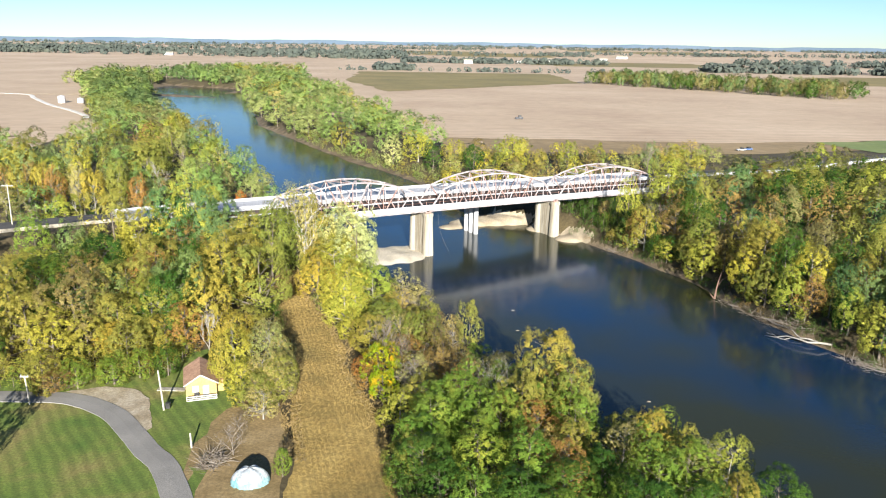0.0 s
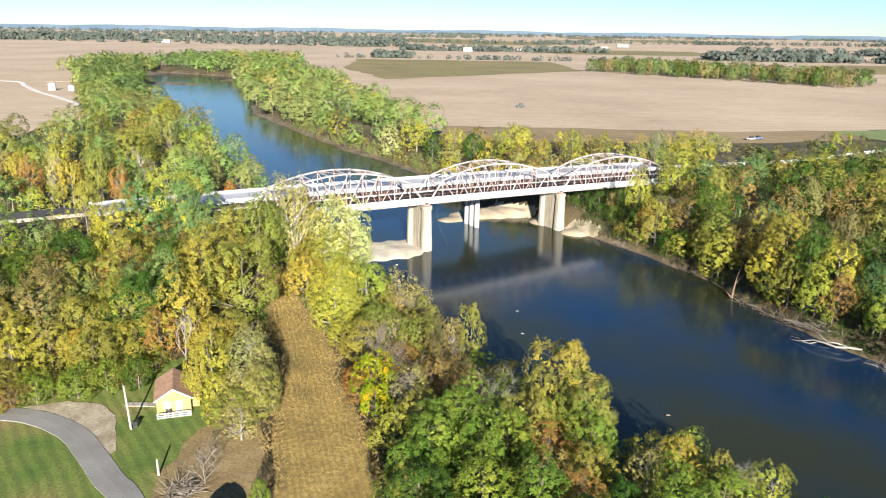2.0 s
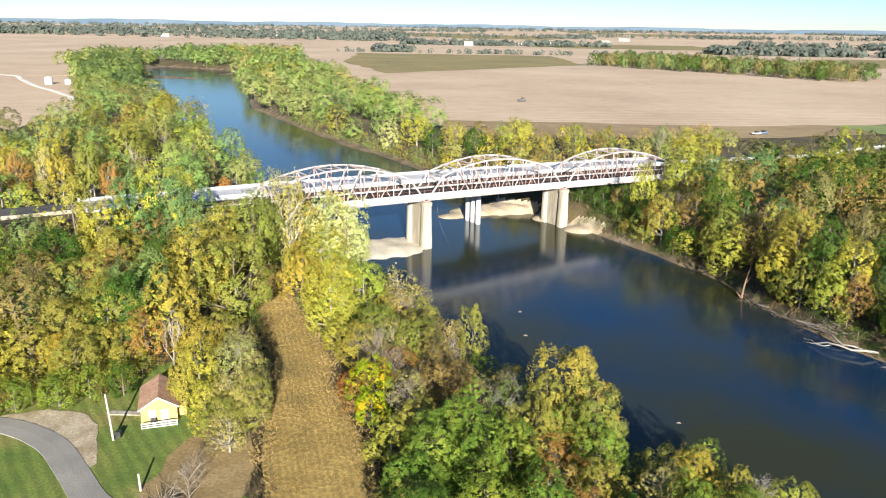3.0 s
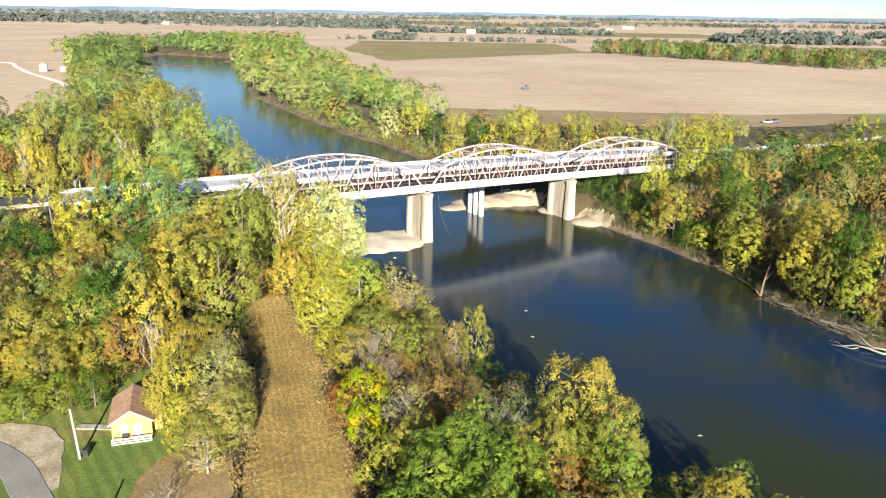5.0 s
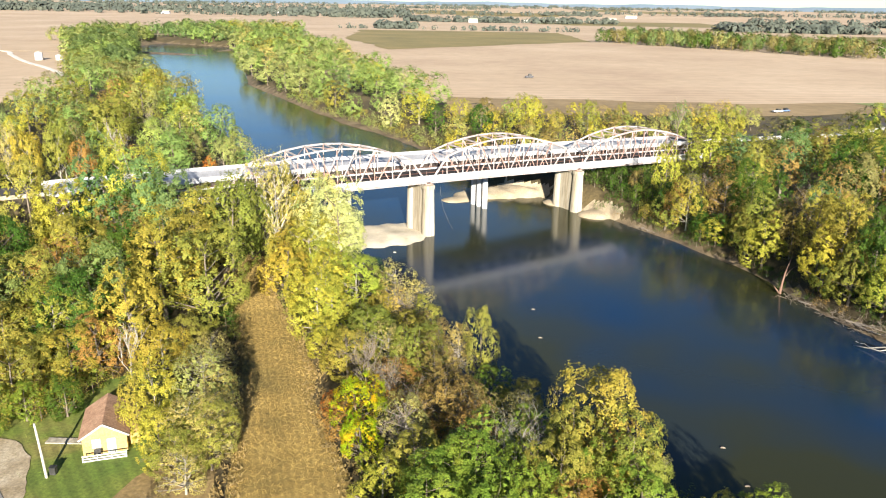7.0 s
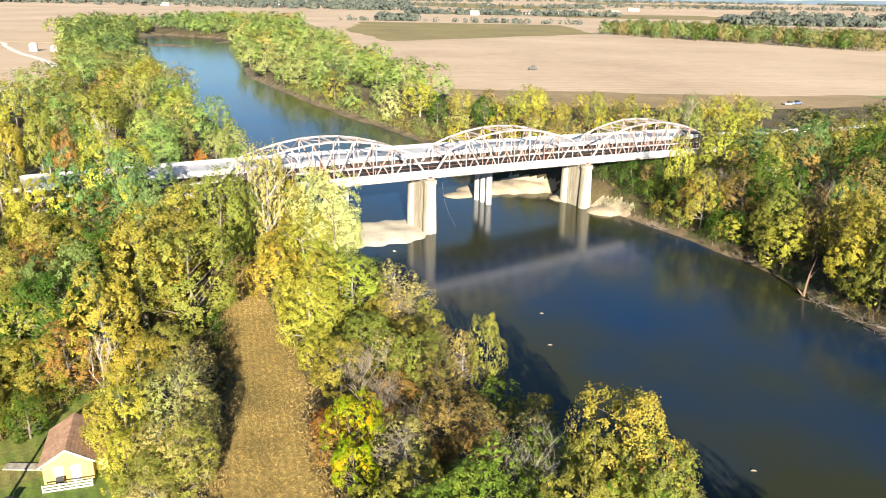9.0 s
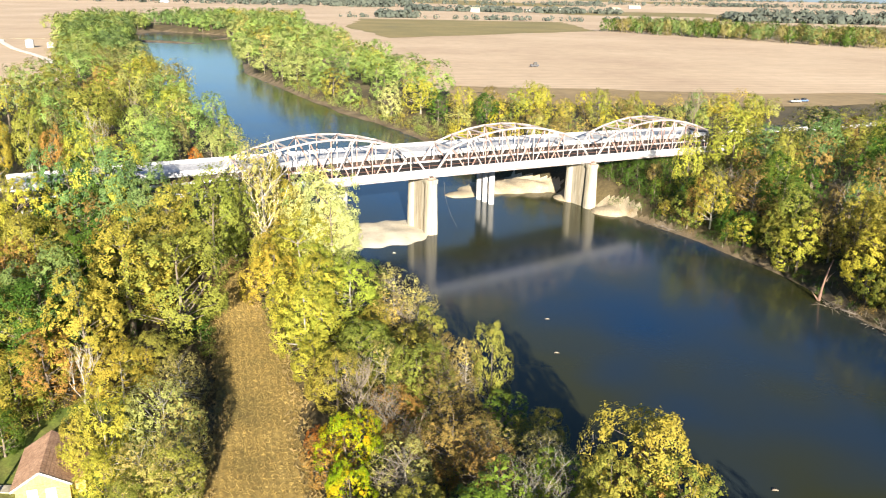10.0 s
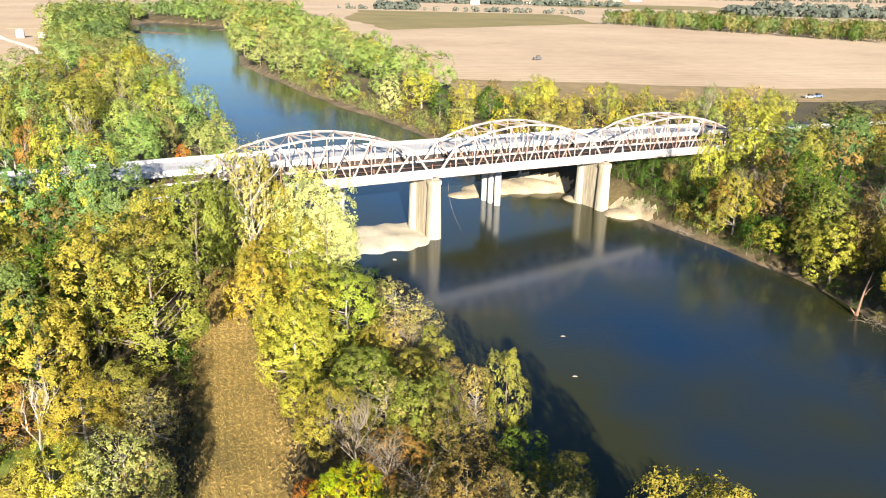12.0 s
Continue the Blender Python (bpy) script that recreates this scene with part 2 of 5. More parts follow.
def add_tube(verts, faces, pts, radii, sides=6):
    """A tapered tube along pts, appended to the lists."""
    start = len(verts)
    pts = [Vector(p) for p in pts]
    for i, (p, r) in enumerate(zip(pts, radii)):
        d = (pts[min(i + 1, len(pts) - 1)] - pts[max(i - 1, 0)]).normalized()
        a = d.cross(Vector((0, 0, 1)) if abs(d.z) < 0.9 else Vector((1, 0, 0))).normalized()
        b = d.cross(a)
        for k in range(sides):
            th = 2 * math.pi * k / sides
            verts.append(p + (a * math.cos(th) + b * math.sin(th)) * r)
    for i in range(len(pts) - 1):
        for k in range(sides):
            k2 = (k + 1) % sides
            faces.append((start + i * sides + k, start + i * sides + k2, start + (i + 1) * sides + k2, start + (i + 1) * sides + k))
    faces.append(tuple(start + (len(pts) - 1) * sides + k for k in range(sides)))


def smooth_step(a, b, x):
    u = np.clip((x - a) / (b - a), 0, 1)
    return u * u * (3 - 2 * u)


# ---- the plan: river banks, land level, bridge line ----
BANK_L = [(75, -400), (72, -60), (64, 20), (47, 70), (33, 84), (24, 98), (13, 114), (3, 128), (-4, 150), (-12, 175), (-24, 190), (-34, 205), (-50, 240),
          (-72, 290), (-92, 340), (-121, 400), (-161, 480), (-232, 600), (-298, 740), (-332, 880), (-400, 955)]
BANK_R = [(150, -400), (140, -60), (128, 40), (108, 95), (95, 120), (86, 137), (80, 152), (75, 173), (71, 188), (62, 206), (53, 221), (46, 232), (36, 246), (28, 258),
          (12, 266), (1, 290), (-4, 318), (-14, 342), (-40, 388), (-75, 444), (-106, 505), (-148, 586), (-196, 758), (-240, 905), (-286, 1045), (-400, 1110)]
RIVER = np.array(BANK_L + BANK_R[::-1], float)
B0 = Vector((-5.0, 209.0))                      # near truss over the first river pier
BD = Vector((44.5, 28.0)).normalized()          # along the bridge
BN = Vector((-BD.y, BD.x))                      # across it, away from the camera


def on_bridge(s, off, z=0.0):
    p = B0 + BD * s + BN * off
    return Vector((p.x, p.y, z))


def grade(s):
    """Crest of the road over the bridge, relative to its top."""
    return -0.02 * s - 0.00008 * s * s


def seg_dist(px, py, poly, closed=True):
    d = np.full(px.shape, 1e9)
    n = len(poly)
    for i in range(n if closed else n - 1):
        ax, ay = poly[i]
        bx, by = poly[(i + 1) % n]
        vx, vy = bx - ax, by - ay
        t = np.clip(((px - ax) * vx + (py - ay) * vy) / (vx * vx + vy * vy), 0, 1)
        d = np.minimum(d, np.hypot(px - ax - t * vx, py - ay - t * vy))
    return d


def inside(px, py, poly):
    r = np.zeros(px.shape, bool)
    n = len(poly)
    for i in range(n):
        ax, ay = poly[i]
        bx, by = poly[(i + 1) % n]
        c = (ay > py) != (by > py)
        with np.errstate(divide="ignore", invalid="ignore"):
            r ^= c & (px < (bx - ax) * (py - ay) / (by - ay) + ax)
    return r


def river_distance(px, py):
    """Metres from the water's edge, negative over the water."""
    d = seg_dist(px, py, RIVER)
    return np.where(inside(px, py, RIVER), -d, d)


def wobble(px, py, s, seed=0.0):
    return (np.sin(px / s + 1.3 * seed) * np.cos(py / (s * 0.83) + seed) + 0.5 * np.sin(px / (s * 0.37) + py / (s * 0.51) + 2 * seed)) / 1.5


MOWN = [(-21, 40), (-4, 40), (-7, 68), (-11, 86), (-14, 93), (-18.5, 105), (-19.5, 114), (-26.5, 132), (-33, 146), (-38, 168), (-44, 168), (-42, 146), (-36.5, 130), (-31, 114), (-28.5, 105), (-26.5, 93), (-24, 80), (-21, 68)]
BARS = [(-16.5, 208, 12.5, 10.5, 40, 1.0), (-29, 201, 12, 8, 20, 0.9), (19, 258, 17, 6.5, 12, 2.6), (4.5, 249.5, 6, 4, 25, 1.0), (35, 247, 5, 4, -30, 1.4), (45.5, 233, 6, 5, -10, 1.6),
        (-12, 350, 20, 5, -52, 1.2), (-44, 398, 26, 4.5, -55, 1.0), (-330, 905, 60, 9, -20, 1.5), (-262, 1010, 60, 8, 75, 1.2)]


def land(px, py):
    """Height of the ground."""
    px, py = np.asarray(px, float), np.asarray(py, float)
    d = river_distance(px, py) + 0.8 * wobble(px, py, 7, 1)
    level = 7.5 + 1.5 * smooth_step(250, 430, py)
    rough = 0.06 * wobble(px, py, 9, 2) * smooth_step(10, 30, d) * (1 - smooth_step(380, 430, py))
    slope = np.where(px > 20, 1.3, 0.5)
    beach = np.where(px > 20, 1.0, 2.5)
    bank = np.minimum(np.where(d > 0, np.minimum(d, beach) * 0.25 + np.maximum(d - beach, 0) * slope, 0), 1e3)
    z = np.where(d > 0, level * (1 - np.exp(-bank / level * 1.25)) + rough, np.maximum(d * 0.4, -2.5))
    for k, (bx, by, ra, rb, turn, h) in enumerate(BARS):
        c, s = math.cos(radians(turn)), math.sin(radians(turn))
        u, v = ((px - bx) * c + (py - by) * s) / ra, (-(px - bx) * s + (py - by) * c) / rb
        q = u * u + v * v + 0.38 * wobble(px, py, 3.3, 4) + 0.06 * wobble(px, py, 1.3, 2)
        z = np.maximum(z, np.where(q < 1.6, h * np.where(q < 1, np.abs(1 - q) ** (0.9 if k < 2 else 0.6) * (0.85 + 0.25 * wobble(px, py, 4.1, 6)), (1 - q) * 1.2), -9))
    # road embankments past both ends of the bridges
    s = (px - B0.x) * BD.x + (py - B0.y) * BD.y
    off = -(px - B0.x) * BD.y + (py - B0.y) * BD.x
    road = np.maximum(17.1 + grade(s), 10.0)
    fill = road - np.maximum(np.abs(off - 16) - 8.5, 0) * 0.55
    z = np.where(((s > 112) & (s < 420)) | ((s < -89) & (s > -420)), np.maximum(z, fill), z)
    return z


def land_at(x, y):
    return float(land(np.array([x]), np.array([y]))[0])


def axis(bands, out_lo, out_hi, grow):
    """Grid lines: bands of (from, to, step), then growing steps outwards."""
    v = [bands[0][0]]
    for lo, hi, step in bands:
        v += list(np.linspace(lo, hi, max(1, round((hi - lo) / step)) + 1)[1:])
    d = bands[-1][2]
    while v[-1] < out_hi:
        d *= grow
        v.append(v[-1] + d)
    d = bands[0][2]
    while v[0] > out_lo:
        d *= grow
        v.insert(0, v[0] - d)
    return np.array(v)


def build_ground():
    gx = axis([(-330, -120, 5), (-120, -50, 2.2), (-50, 105, 1.1), (105, 150, 2.5)], -5200, 5200, 1.15)
    gy = axis([(40, 80, 2.2), (80, 280, 1.1), (280, 460, 2.5), (460, 1100, 8)], -2500, 4950, 1.07)
    X, Y = np.meshgrid(gx, gy)
    Z = land(X, Y)
    # gentle rise of the far country up to the skyline
    far = np.hypot(X, Y)
    Z = Z + smooth_step(2200, 4900, far) * (30 + 6 * wobble(X, Y, 900, 3))
    nx, ny = len(gx), len(gy)
    verts = np.stack([X.ravel(), Y.ravel(), Z.ravel()], 1)
    i = (np.arange(ny - 1)[:, None] * nx + np.arange(nx - 1)[None, :]).ravel()
    faces = np.stack([i, i + 1, i + 1 + nx, i + nx], 1)
    ob = link_mesh("ground", verts.tolist(), faces.tolist(), M_FLOOR, smooth=True)
    for m in (M_MUD, M_GRAVEL, M_FIELD, M_GREENFIELD, M_SAND):
        ob.data.materials.append(m)
    cx, cy = verts[faces].mean(1)[:, 0], verts[faces].mean(1)[:, 1]
    cz = verts[faces].mean(1)[:, 2]
    d = river_distance(cx, cy)
    idx = np.zeros(len(faces), int)
    idx[(d < np.where(cx > 20, 1.2, 2.6) + 1.2 * wobble(cx, cy, 5, 3)) & (cz < 2.2)] = 1
    idx[(d < 3.5) & (cz < 2.0) & (cy > 280)] = 1
    for j, (bx, by, ra, rb, turn, h) in enumerate(BARS[:6]):
        c, s = math.cos(radians(turn)), math.sin(radians(turn))
        u, v = ((cx - bx) * c + (cy - by) * s) / ra, (-(cx - bx) * s + (cy - by) * c) / rb
        idx[(u * u + v * v < 1.7) & (cz < 3.4)] = 2 if j < 2 else 5
    idx[(cy > 430) & (d > 55)] = 3
    far = np.hypot(cx, cy)
    patch = np.sin(cx / 330 + 2 * np.sin(cy / 700)) * np.cos(cy / 260 + 1.5 * np.sin(cx / 900))
    idx[(far > 1250) & (cx > -250) & (patch < -0.55)] = 4
    ob.data.polygons.foreach_set("material_index", idx.tolist())
    tagged(ob, "leaf-littered woodland soil, muddy banks and far farmland", "ground", "", "structure")


build_ground()


def build_water():
    v = [(-900, -450, 0), (400, -450, 0), (400, 1300, 0), (-900, 1300, 0)]
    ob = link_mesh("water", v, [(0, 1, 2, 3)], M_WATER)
    tagged(ob, "calm dark green river reflecting the sky, extra blue painted in", "river", "", "structure")


build_water()


def patch(name, outline, mat, label, category, lift=0.1, step=None, seed=0):
    """A sheet of other ground cover laid on the land, with a ragged edge."""
    poly = [Vector(p) for p in outline]
    rng = random.Random(seed)
    edge = []
    for a, b in zip(poly, poly[1:] + poly[:1]):
        n = max(1, int((b - a).length / (step or 6)))
        for k in range(n):
            p = a.lerp(b, k / n)
            j = 0.16 * (step or 6)
            edge.append((p.x + rng.uniform(-j, j), p.y + rng.uniform(-j, j)))
    pts = np.array(edge)
    z = land(pts[:, 0], pts[:, 1])
    bm = bmesh.new()
    vs = [bm.verts.new((x, y, float(zz) + lift)) for (x, y), zz in zip(edge, z)]
    f = bm.faces.new(vs)
    if f.normal.z < 0 or sum((a[0] * b[1] - b[0] * a[1]) for a, b in zip(edge, edge[1:] + edge[:1])) < 0:
        f.normal_flip()
    bmesh.ops.triangulate(bm, faces=[f])
    ob = part(name, bm, mat, None)
    return tagged(ob, label, category, "", "structure")


# fields
patch("field", [(-2, 452), (192, 446), (330, 480), (640, 700), (520, 830), (440, 850), (300, 1010), (205, 1150), (-62, 890)], M_FIELD, "pale tan harvested crop field", "field", 0.2, 25, 1)
patch("field", [(0, 385), (150, 392), (250, 420), (420, 500), (330, 482), (192, 448), (-2, 454)], M_BROWNFIELD, "brown weedy field margin with dry stalks", "field", 0.15, 12, 2)
patch("field", [(232, 454), (420, 505), (640, 600), (620, 560), (330, 412), (246, 408)], M_GRASSFIELD, "strip of green grass beside the fields", "field", 0.3, 15, 3)
patch("field", [(-66, 900), (200, 1160), (200, 1500), (-165, 1500), (-150, 1150)], M_GREENFIELD, "olive-green stubble field", "field", 0.2, 30, 4)
patch("field", [(-215, 365), (-1500, 365), (-2400, 1900), (-900, 1900), (-520, 1250), (-470, 1000), (-385, 800), (-300, 620), (-225, 460)], M_FIELD, "wide pale tan harvested field", "field", 0.2, 30, 5)
# near ground
patch("lawn", [(-32, 40), (-95, 30), (-110, 88), (-62, 97), (-52, 99), (-49, 108), (-42, 112), (-35, 104)], M_LAWN, "mown green lawn with mower stripes", "lawn", 0.07, 4, 6)
patch("mown_path", MOWN, M_STRAW, "strip of dry mown grass between the trees", "path", 0.10, 1.5, 7)
patch("dirt", [(-36, 50), (-20, 50), (-21.5, 62), (-22, 72), (-26, 84), (-27, 88), (-31, 90), (-36, 84), (-37, 72)], M_DIRT, "bare brown dirt under the trees", "ground", 0.08, 3.5, 8)


def ribbon(name, line, width, mat, label, category, lift):
    """A road along a smooth line, with thickness."""
    pts = []
    L = [Vector(p) for p in line]
    for i in range(len(L) - 1):
        a, b, c, d = L[max(i - 1, 0)], L[i], L[i + 1], L[min(i + 2, len(L) - 1)]
        for k in range(8):
            t = k / 8
            pts.append(0.5 * ((2 * b) + (c - a) * t + (2 * a - 5 * b + 4 * c - d) * t * t + (3 * b - a - 3 * c + d) * t ** 3))
    pts.append(L[-1])
    verts, faces = [], []
    for i, p in enumerate(pts):
        d = (pts[min(i + 1, len(pts) - 1)] - pts[max(i - 1, 0)]).normalized()
        n = Vector((-d.y, d.x))
        w = width / 2 * (1 + 0.012 * math.sin(i * 1.7))
        for s, dz in ((-1.04, -0.2), (-1, 0.0), (0, 0.05), (1, 0.0), (1.04, -0.2)):
            q = p + n * w * s
            verts.append((q.x, q.y, land_at(q.x, q.y) + lift + dz))
    for i in range(len(pts) - 1):
        for k in range(4):
            faces.append((i * 5 + k, i * 5 + k + 1, i * 5 + k + 6, i * 5 + k + 5))
    ob = link_mesh(name, verts, faces, mat)
    ob.data.flip_normals() if ob.data.polygons[0].normal.z < 0 else None
    return tagged(ob, label, category, "", "structure")


ribbon("road", [(-150, 69), (-110, 83), (-86, 87), (-72, 87.3), (-62.5, 86.8), (-54, 82.3), (-48, 75.8), (-43.5, 70.3), (-38.8, 65), (-31.5, 51), (-27.5, 39)], 3.9, M_ROAD, "narrow curving grey asphalt park road", "road", 0.16)
patch("gravel_verge", [(-65, 89.6), (-59, 92), (-53, 91), (-49.5, 87.5), (-47.5, 82.5), (-45.2, 77.5), (-46, 76), (-49.5, 80), (-55, 85.6), (-61, 88.7)], M_VERGE, "worn tan gravel verge beside the park road", "ground", 0.10, 1.0, 9)


# ---- old truss bridge ----
M_OLDDECK = two_scale("dark_old_deck", (0.012, 0.010, 0.010), (0.020, 0.016, 0.015), (0.032, 0.025, 0.022), 0.3, 3, 0.9)
M_RAIL = two_scale("dark_rusted_rail", (0.06, 0.028, 0.020), (0.10, 0.045, 0.033), (0.17, 0.08, 0.06), 0.7, 4, 0.8)
SPAN = 52.6
PIERS = [-SPAN, 0.0, SPAN, 2 * SPAN]
BASE = 14.3          # bottom of the trusses at the crest
WIDTH = 8.4


def truss_height(u):
    """Height of the top chord over the bottom chord at u = 0..1 of a span."""
    return 4.4 + 6.2 * (1 - (2 * u - 1) ** 2)


def build_truss_bridge():
    br = thing("truss_bridge", on_bridge(0, 0, 0), "old steel truss road bridge with white and rusty paint", "bridge")
    inv = br.matrix_basis.inverted()

    def put(name, p, q, w, h, mat, section="H", label=""):
        return part(name, beam(inv @ p, inv @ q, w, h, section), mat, br, label)

    n = 10
    for k in range(3):
        s0 = PIERS[k] + 0.6
        length = SPAN - 1.2
        for off in (0.0, WIDTH):
            ss = [s0 + length * i / n for i in range(n + 1)]
            lo = [on_bridge(s, off, BASE + 0.35 + grade(s)) for s in ss]
            hi = [on_bridge(s, off, BASE + 0.35 + grade(s) + truss_height(i / n)) for i, s in enumerate(ss)]
            for i in range(n):
                put("bottom_chord", lo[i], lo[i + 1], 0.5, 0.6, M_STEEL)
            put("end_post", lo[0], hi[1], 0.42, 0.42, M_STEEL)
            put("end_post", lo[n], hi[n - 1], 0.42, 0.42, M_STEEL)
            for i in range(1, n - 1):
                put("top_chord", hi[i], hi[i + 1], 0.42, 0.38, M_STEEL)
            for i in range(1, n):
                put("vertical", lo[i], hi[i], 0.24, 0.28, M_RUST if i in (3, 5, 7) else M_STEEL)
            for i in range(1, n - 1):
                a, b = (hi[i], lo[i + 1]) if i < n / 2 else (lo[i], hi[i + 1])
                put("diagonal", a, b, 0.2, 0.28, M_RUST if i % 3 == 1 else M_STEEL)
            for i in range(2, n - 2):
                mid = (hi[i] + lo[i + 1]) / 2 if i < n / 2 else (lo[i] + hi[i + 1]) / 2
                put("sub_strut", mid, lo[i] if i < n / 2 else lo[i + 1], 0.18, 0.22, M_RUST)
        # bracing across the top
        for i in range(1, n):
            s = s0 + length * i / n
            z = BASE + 0.35 + grade(s) + truss_height(i / n)
            put("cross_strut", on_bridge(s, 0.2, z), on_bridge(s, WIDTH - 0.2, z), 0.25, 0.35, M_STEEL)
            if i < n - 1:
                s2 = s + length / n
                z2 = BASE + 0.35 + grade(s2) + truss_height((i + 1) / n)
                a, b = (0.2, WIDTH - 0.2) if i % 2 else (WIDTH - 0.2, 0.2)
                put("lateral_brace", on_bridge(s, a, z), on_bridge(s2, b, z2), 0.15, 0.15, M_RUST, "bar")
        for i in range(n + 1):
            s = s0 + length * i / n
            z = BASE + 0.6 + grade(s)
            put("floor_beam", on_bridge(s, 0.3, z), on_bridge(s, WIDTH - 0.3, z), 0.35, 0.9, M_GIRDER)
    # deck, fascia panels, rails
    steps = 40
    lo_s, hi_s = -SPAN - 37, 2 * SPAN + 4
    for k in range(steps):
        s1, s2 = lo_s + (hi_s - lo_s) * k / steps, lo_s + (hi_s - lo_s) * (k + 1) / steps - 0.05
        z1, z2 = BASE + grade(s1), BASE + grade(s2)
        put("deck_slab", on_bridge(s1, WIDTH / 2, z1 + 1.9), on_bridge(s2, WIDTH / 2, z2 + 1.9), WIDTH - 0.8, 0.3, M_OLDDECK, "bar")
        for off in (-0.45, WIDTH + 0.45):
            put("fascia_panel", on_bridge(s1, off, z1 + 1.45), on_bridge(s2, off, z2 + 1.45), 0.14, 1.7, M_WHITECONC, "bar", "white deck edge panel")
            put("ledge", on_bridge(s1, off - 0.16 if off < 0 else off + 0.16, z1 + 0.62), on_bridge(s2, off - 0.16 if off < 0 else off + 0.16, z2 + 0.62), 0.36, 0.16, M_STEEL, "bar")
        for off in (0.75, WIDTH - 0.75):
            for dz in (0.75,):
                put("guard_rail", on_bridge(s1, off, z1 + 2.05 + dz), on_bridge(s2, off, z2 + 2.05 + dz), 0.08, 0.14, M_RAIL, "bar")
            put("rail_post", on_bridge(s1, off, z1 + 2.0), on_bridge(s1, off, z1 + 3.15), 0.14, 0.14, M_RUST, "bar")
    return br


build_truss_bridge()


def build_pier(s, parent_group):
    """A dumbbell wall pier: two tapered end shafts joined by a thinner web, with a cap."""
    top = BASE + grade(s) - 0.35
    at = on_bridge(s, WIDTH / 2, -2.0)
    pier = thing("bridge_pier", at, "tall stained concrete wall pier standing in the river", "bridge pier", parent_group, "", math.degrees(math.atan2(BD.y, BD.x)))
    h = top + 2.0
    for y in (-WIDTH / 2, WIDTH / 2):
        bm = bmesh.new()
        sides = 16
        rings = []
        for z, r in ((0, 1.75), (h - 1.0, 1.4), (h - 1.0, 1.62), (h - 0.15, 1.62), (h, 1.5)):
            ring = []
            for i in range(sides):
                a = 2 * math.pi * i / sides
                e = 0.75
                cx, cy = math.copysign(abs(math.cos(a)) ** e, math.cos(a)), math.copysign(abs(math.sin(a)) ** e, math.sin(a))
                ring.append(bm.verts.new((cx * r, y + cy * r, z)))
            rings.append(ring)
        for ra, rb in zip(rings, rings[1:]):
            for i in range(sides):
                bm.faces.new((ra[i], ra[(i + 1) % sides], rb[(i + 1) % sides], rb[i]))
        bm.faces.new(rings[-1])
        part("shaft", bm, M_PIER, pier)
    bm = bmesh.new()
    add_box(bm, (-0.85, -WIDTH / 2 + 1.0, 0), (0.85, WIDTH / 2 - 1.0, h - 0.9))
    part("web", bm, M_PIER, pier)
    bm = bmesh.new()
    add_box(bm, (-1.1, -WIDTH / 2 + 1.2, h - 0.9), (1.1, WIDTH / 2 - 1.2, h - 0.05))
    part("cap", bm, M_CONC, pier)
    for y in (-WIDTH / 2, WIDTH / 2):
        bm = bmesh.new()
        add_box(bm, (-0.9, y - 0.4, h - 0.02), (0.9, y + 0.4, h + 0.42))
        part("bearing", bm, M_RUST, pier)
    return pier


for s in PIERS:
    build_pier(s, "piers of the truss bridge")
for s in (-SPAN - 24,):
    build_pier(s, "piers of the truss bridge")


# ---- new concrete bridge beside it ----
NEW0, NEWW = 13.6, 12.0
NEWTOP = 18.15


def build_new_bridge():
    br = thing("girder_bridge", on_bridge(0, NEW0, 0), "new road bridge with white concrete barriers and dark girders", "bridge")
    inv = br.matrix_basis.inverted()
    lo_s, hi_s, steps = -90.0, 118.0, 24
    for k in range(steps):
        s1, s2 = lo_s + (hi_s - lo_s) * k / steps, lo_s + (hi_s - lo_s) * (k + 1) / steps - 0.04
        z1, z2 = NEWTOP + grade(s1), NEWTOP + grade(s2)

        def bar(name, off, dz, w, h, mat, label=""):
            part(name, beam(inv @ on_bridge(s1, off, z1 + dz), inv @ on_bridge(s2, off, z2 + dz), w, h, "bar"), mat, br, label)

        bar("deck_slab", NEW0 + NEWW / 2, -1.05, NEWW, 0.4, M_WHITECONC)
        for off in (NEW0, NEW0 + NEWW):
            bar("barrier", off, -0.43, 0.32, 0.86, M_WHITECONC, "white concrete barrier")
            bar("slab_edge", off + (-0.1 if off == NEW0 else 0.1), -1.08, 0.5, 0.42, M_WHITECONC)
        for i in range(5):
            bar("girder", NEW0 + 1.2 + i * (NEWW - 2.4) / 4, -2.3, 0.5, 2.0, M_GIRDER, "dark steel girder")
    return br


build_new_bridge()


def build_road_wall(s_from, s_to, label, high=1.7, mat=M_WHITECONC):
    """White concrete barrier beside the embanked road past the end of the bridge."""
    wall = thing("road_barrier", on_bridge(s_from, NEW0, 0), label, "barrier")
    inv = wall.matrix_basis.inverted()
    n = int(abs(s_to - s_from) / 9)
    for k in range(n):
        s1, s2 = s_from + (s_to - s_from) * k / n, s_from + (s_to - s_from) * (k + 1) / n
        z1, z2 = max(17.1 + grade(s1), 10.0), max(17.1 + grade(s2), 10.0)
        p, q = inv @ on_bridge(s1, NEW0, z1 + 0.5), inv @ on_bridge(s2 - 0.05 * np.sign(s2 - s1), NEW0, z2 + 0.5)
        part("wall_segment", beam(p, q, 0.4, high, "bar"), mat, wall)


build_road_wall(118.5, 330, "long low white concrete barrier on the road embankment")
build_road_wall(-90.5, -330, "low weathered concrete barrier along the approach road", 0.9, M_CONC)


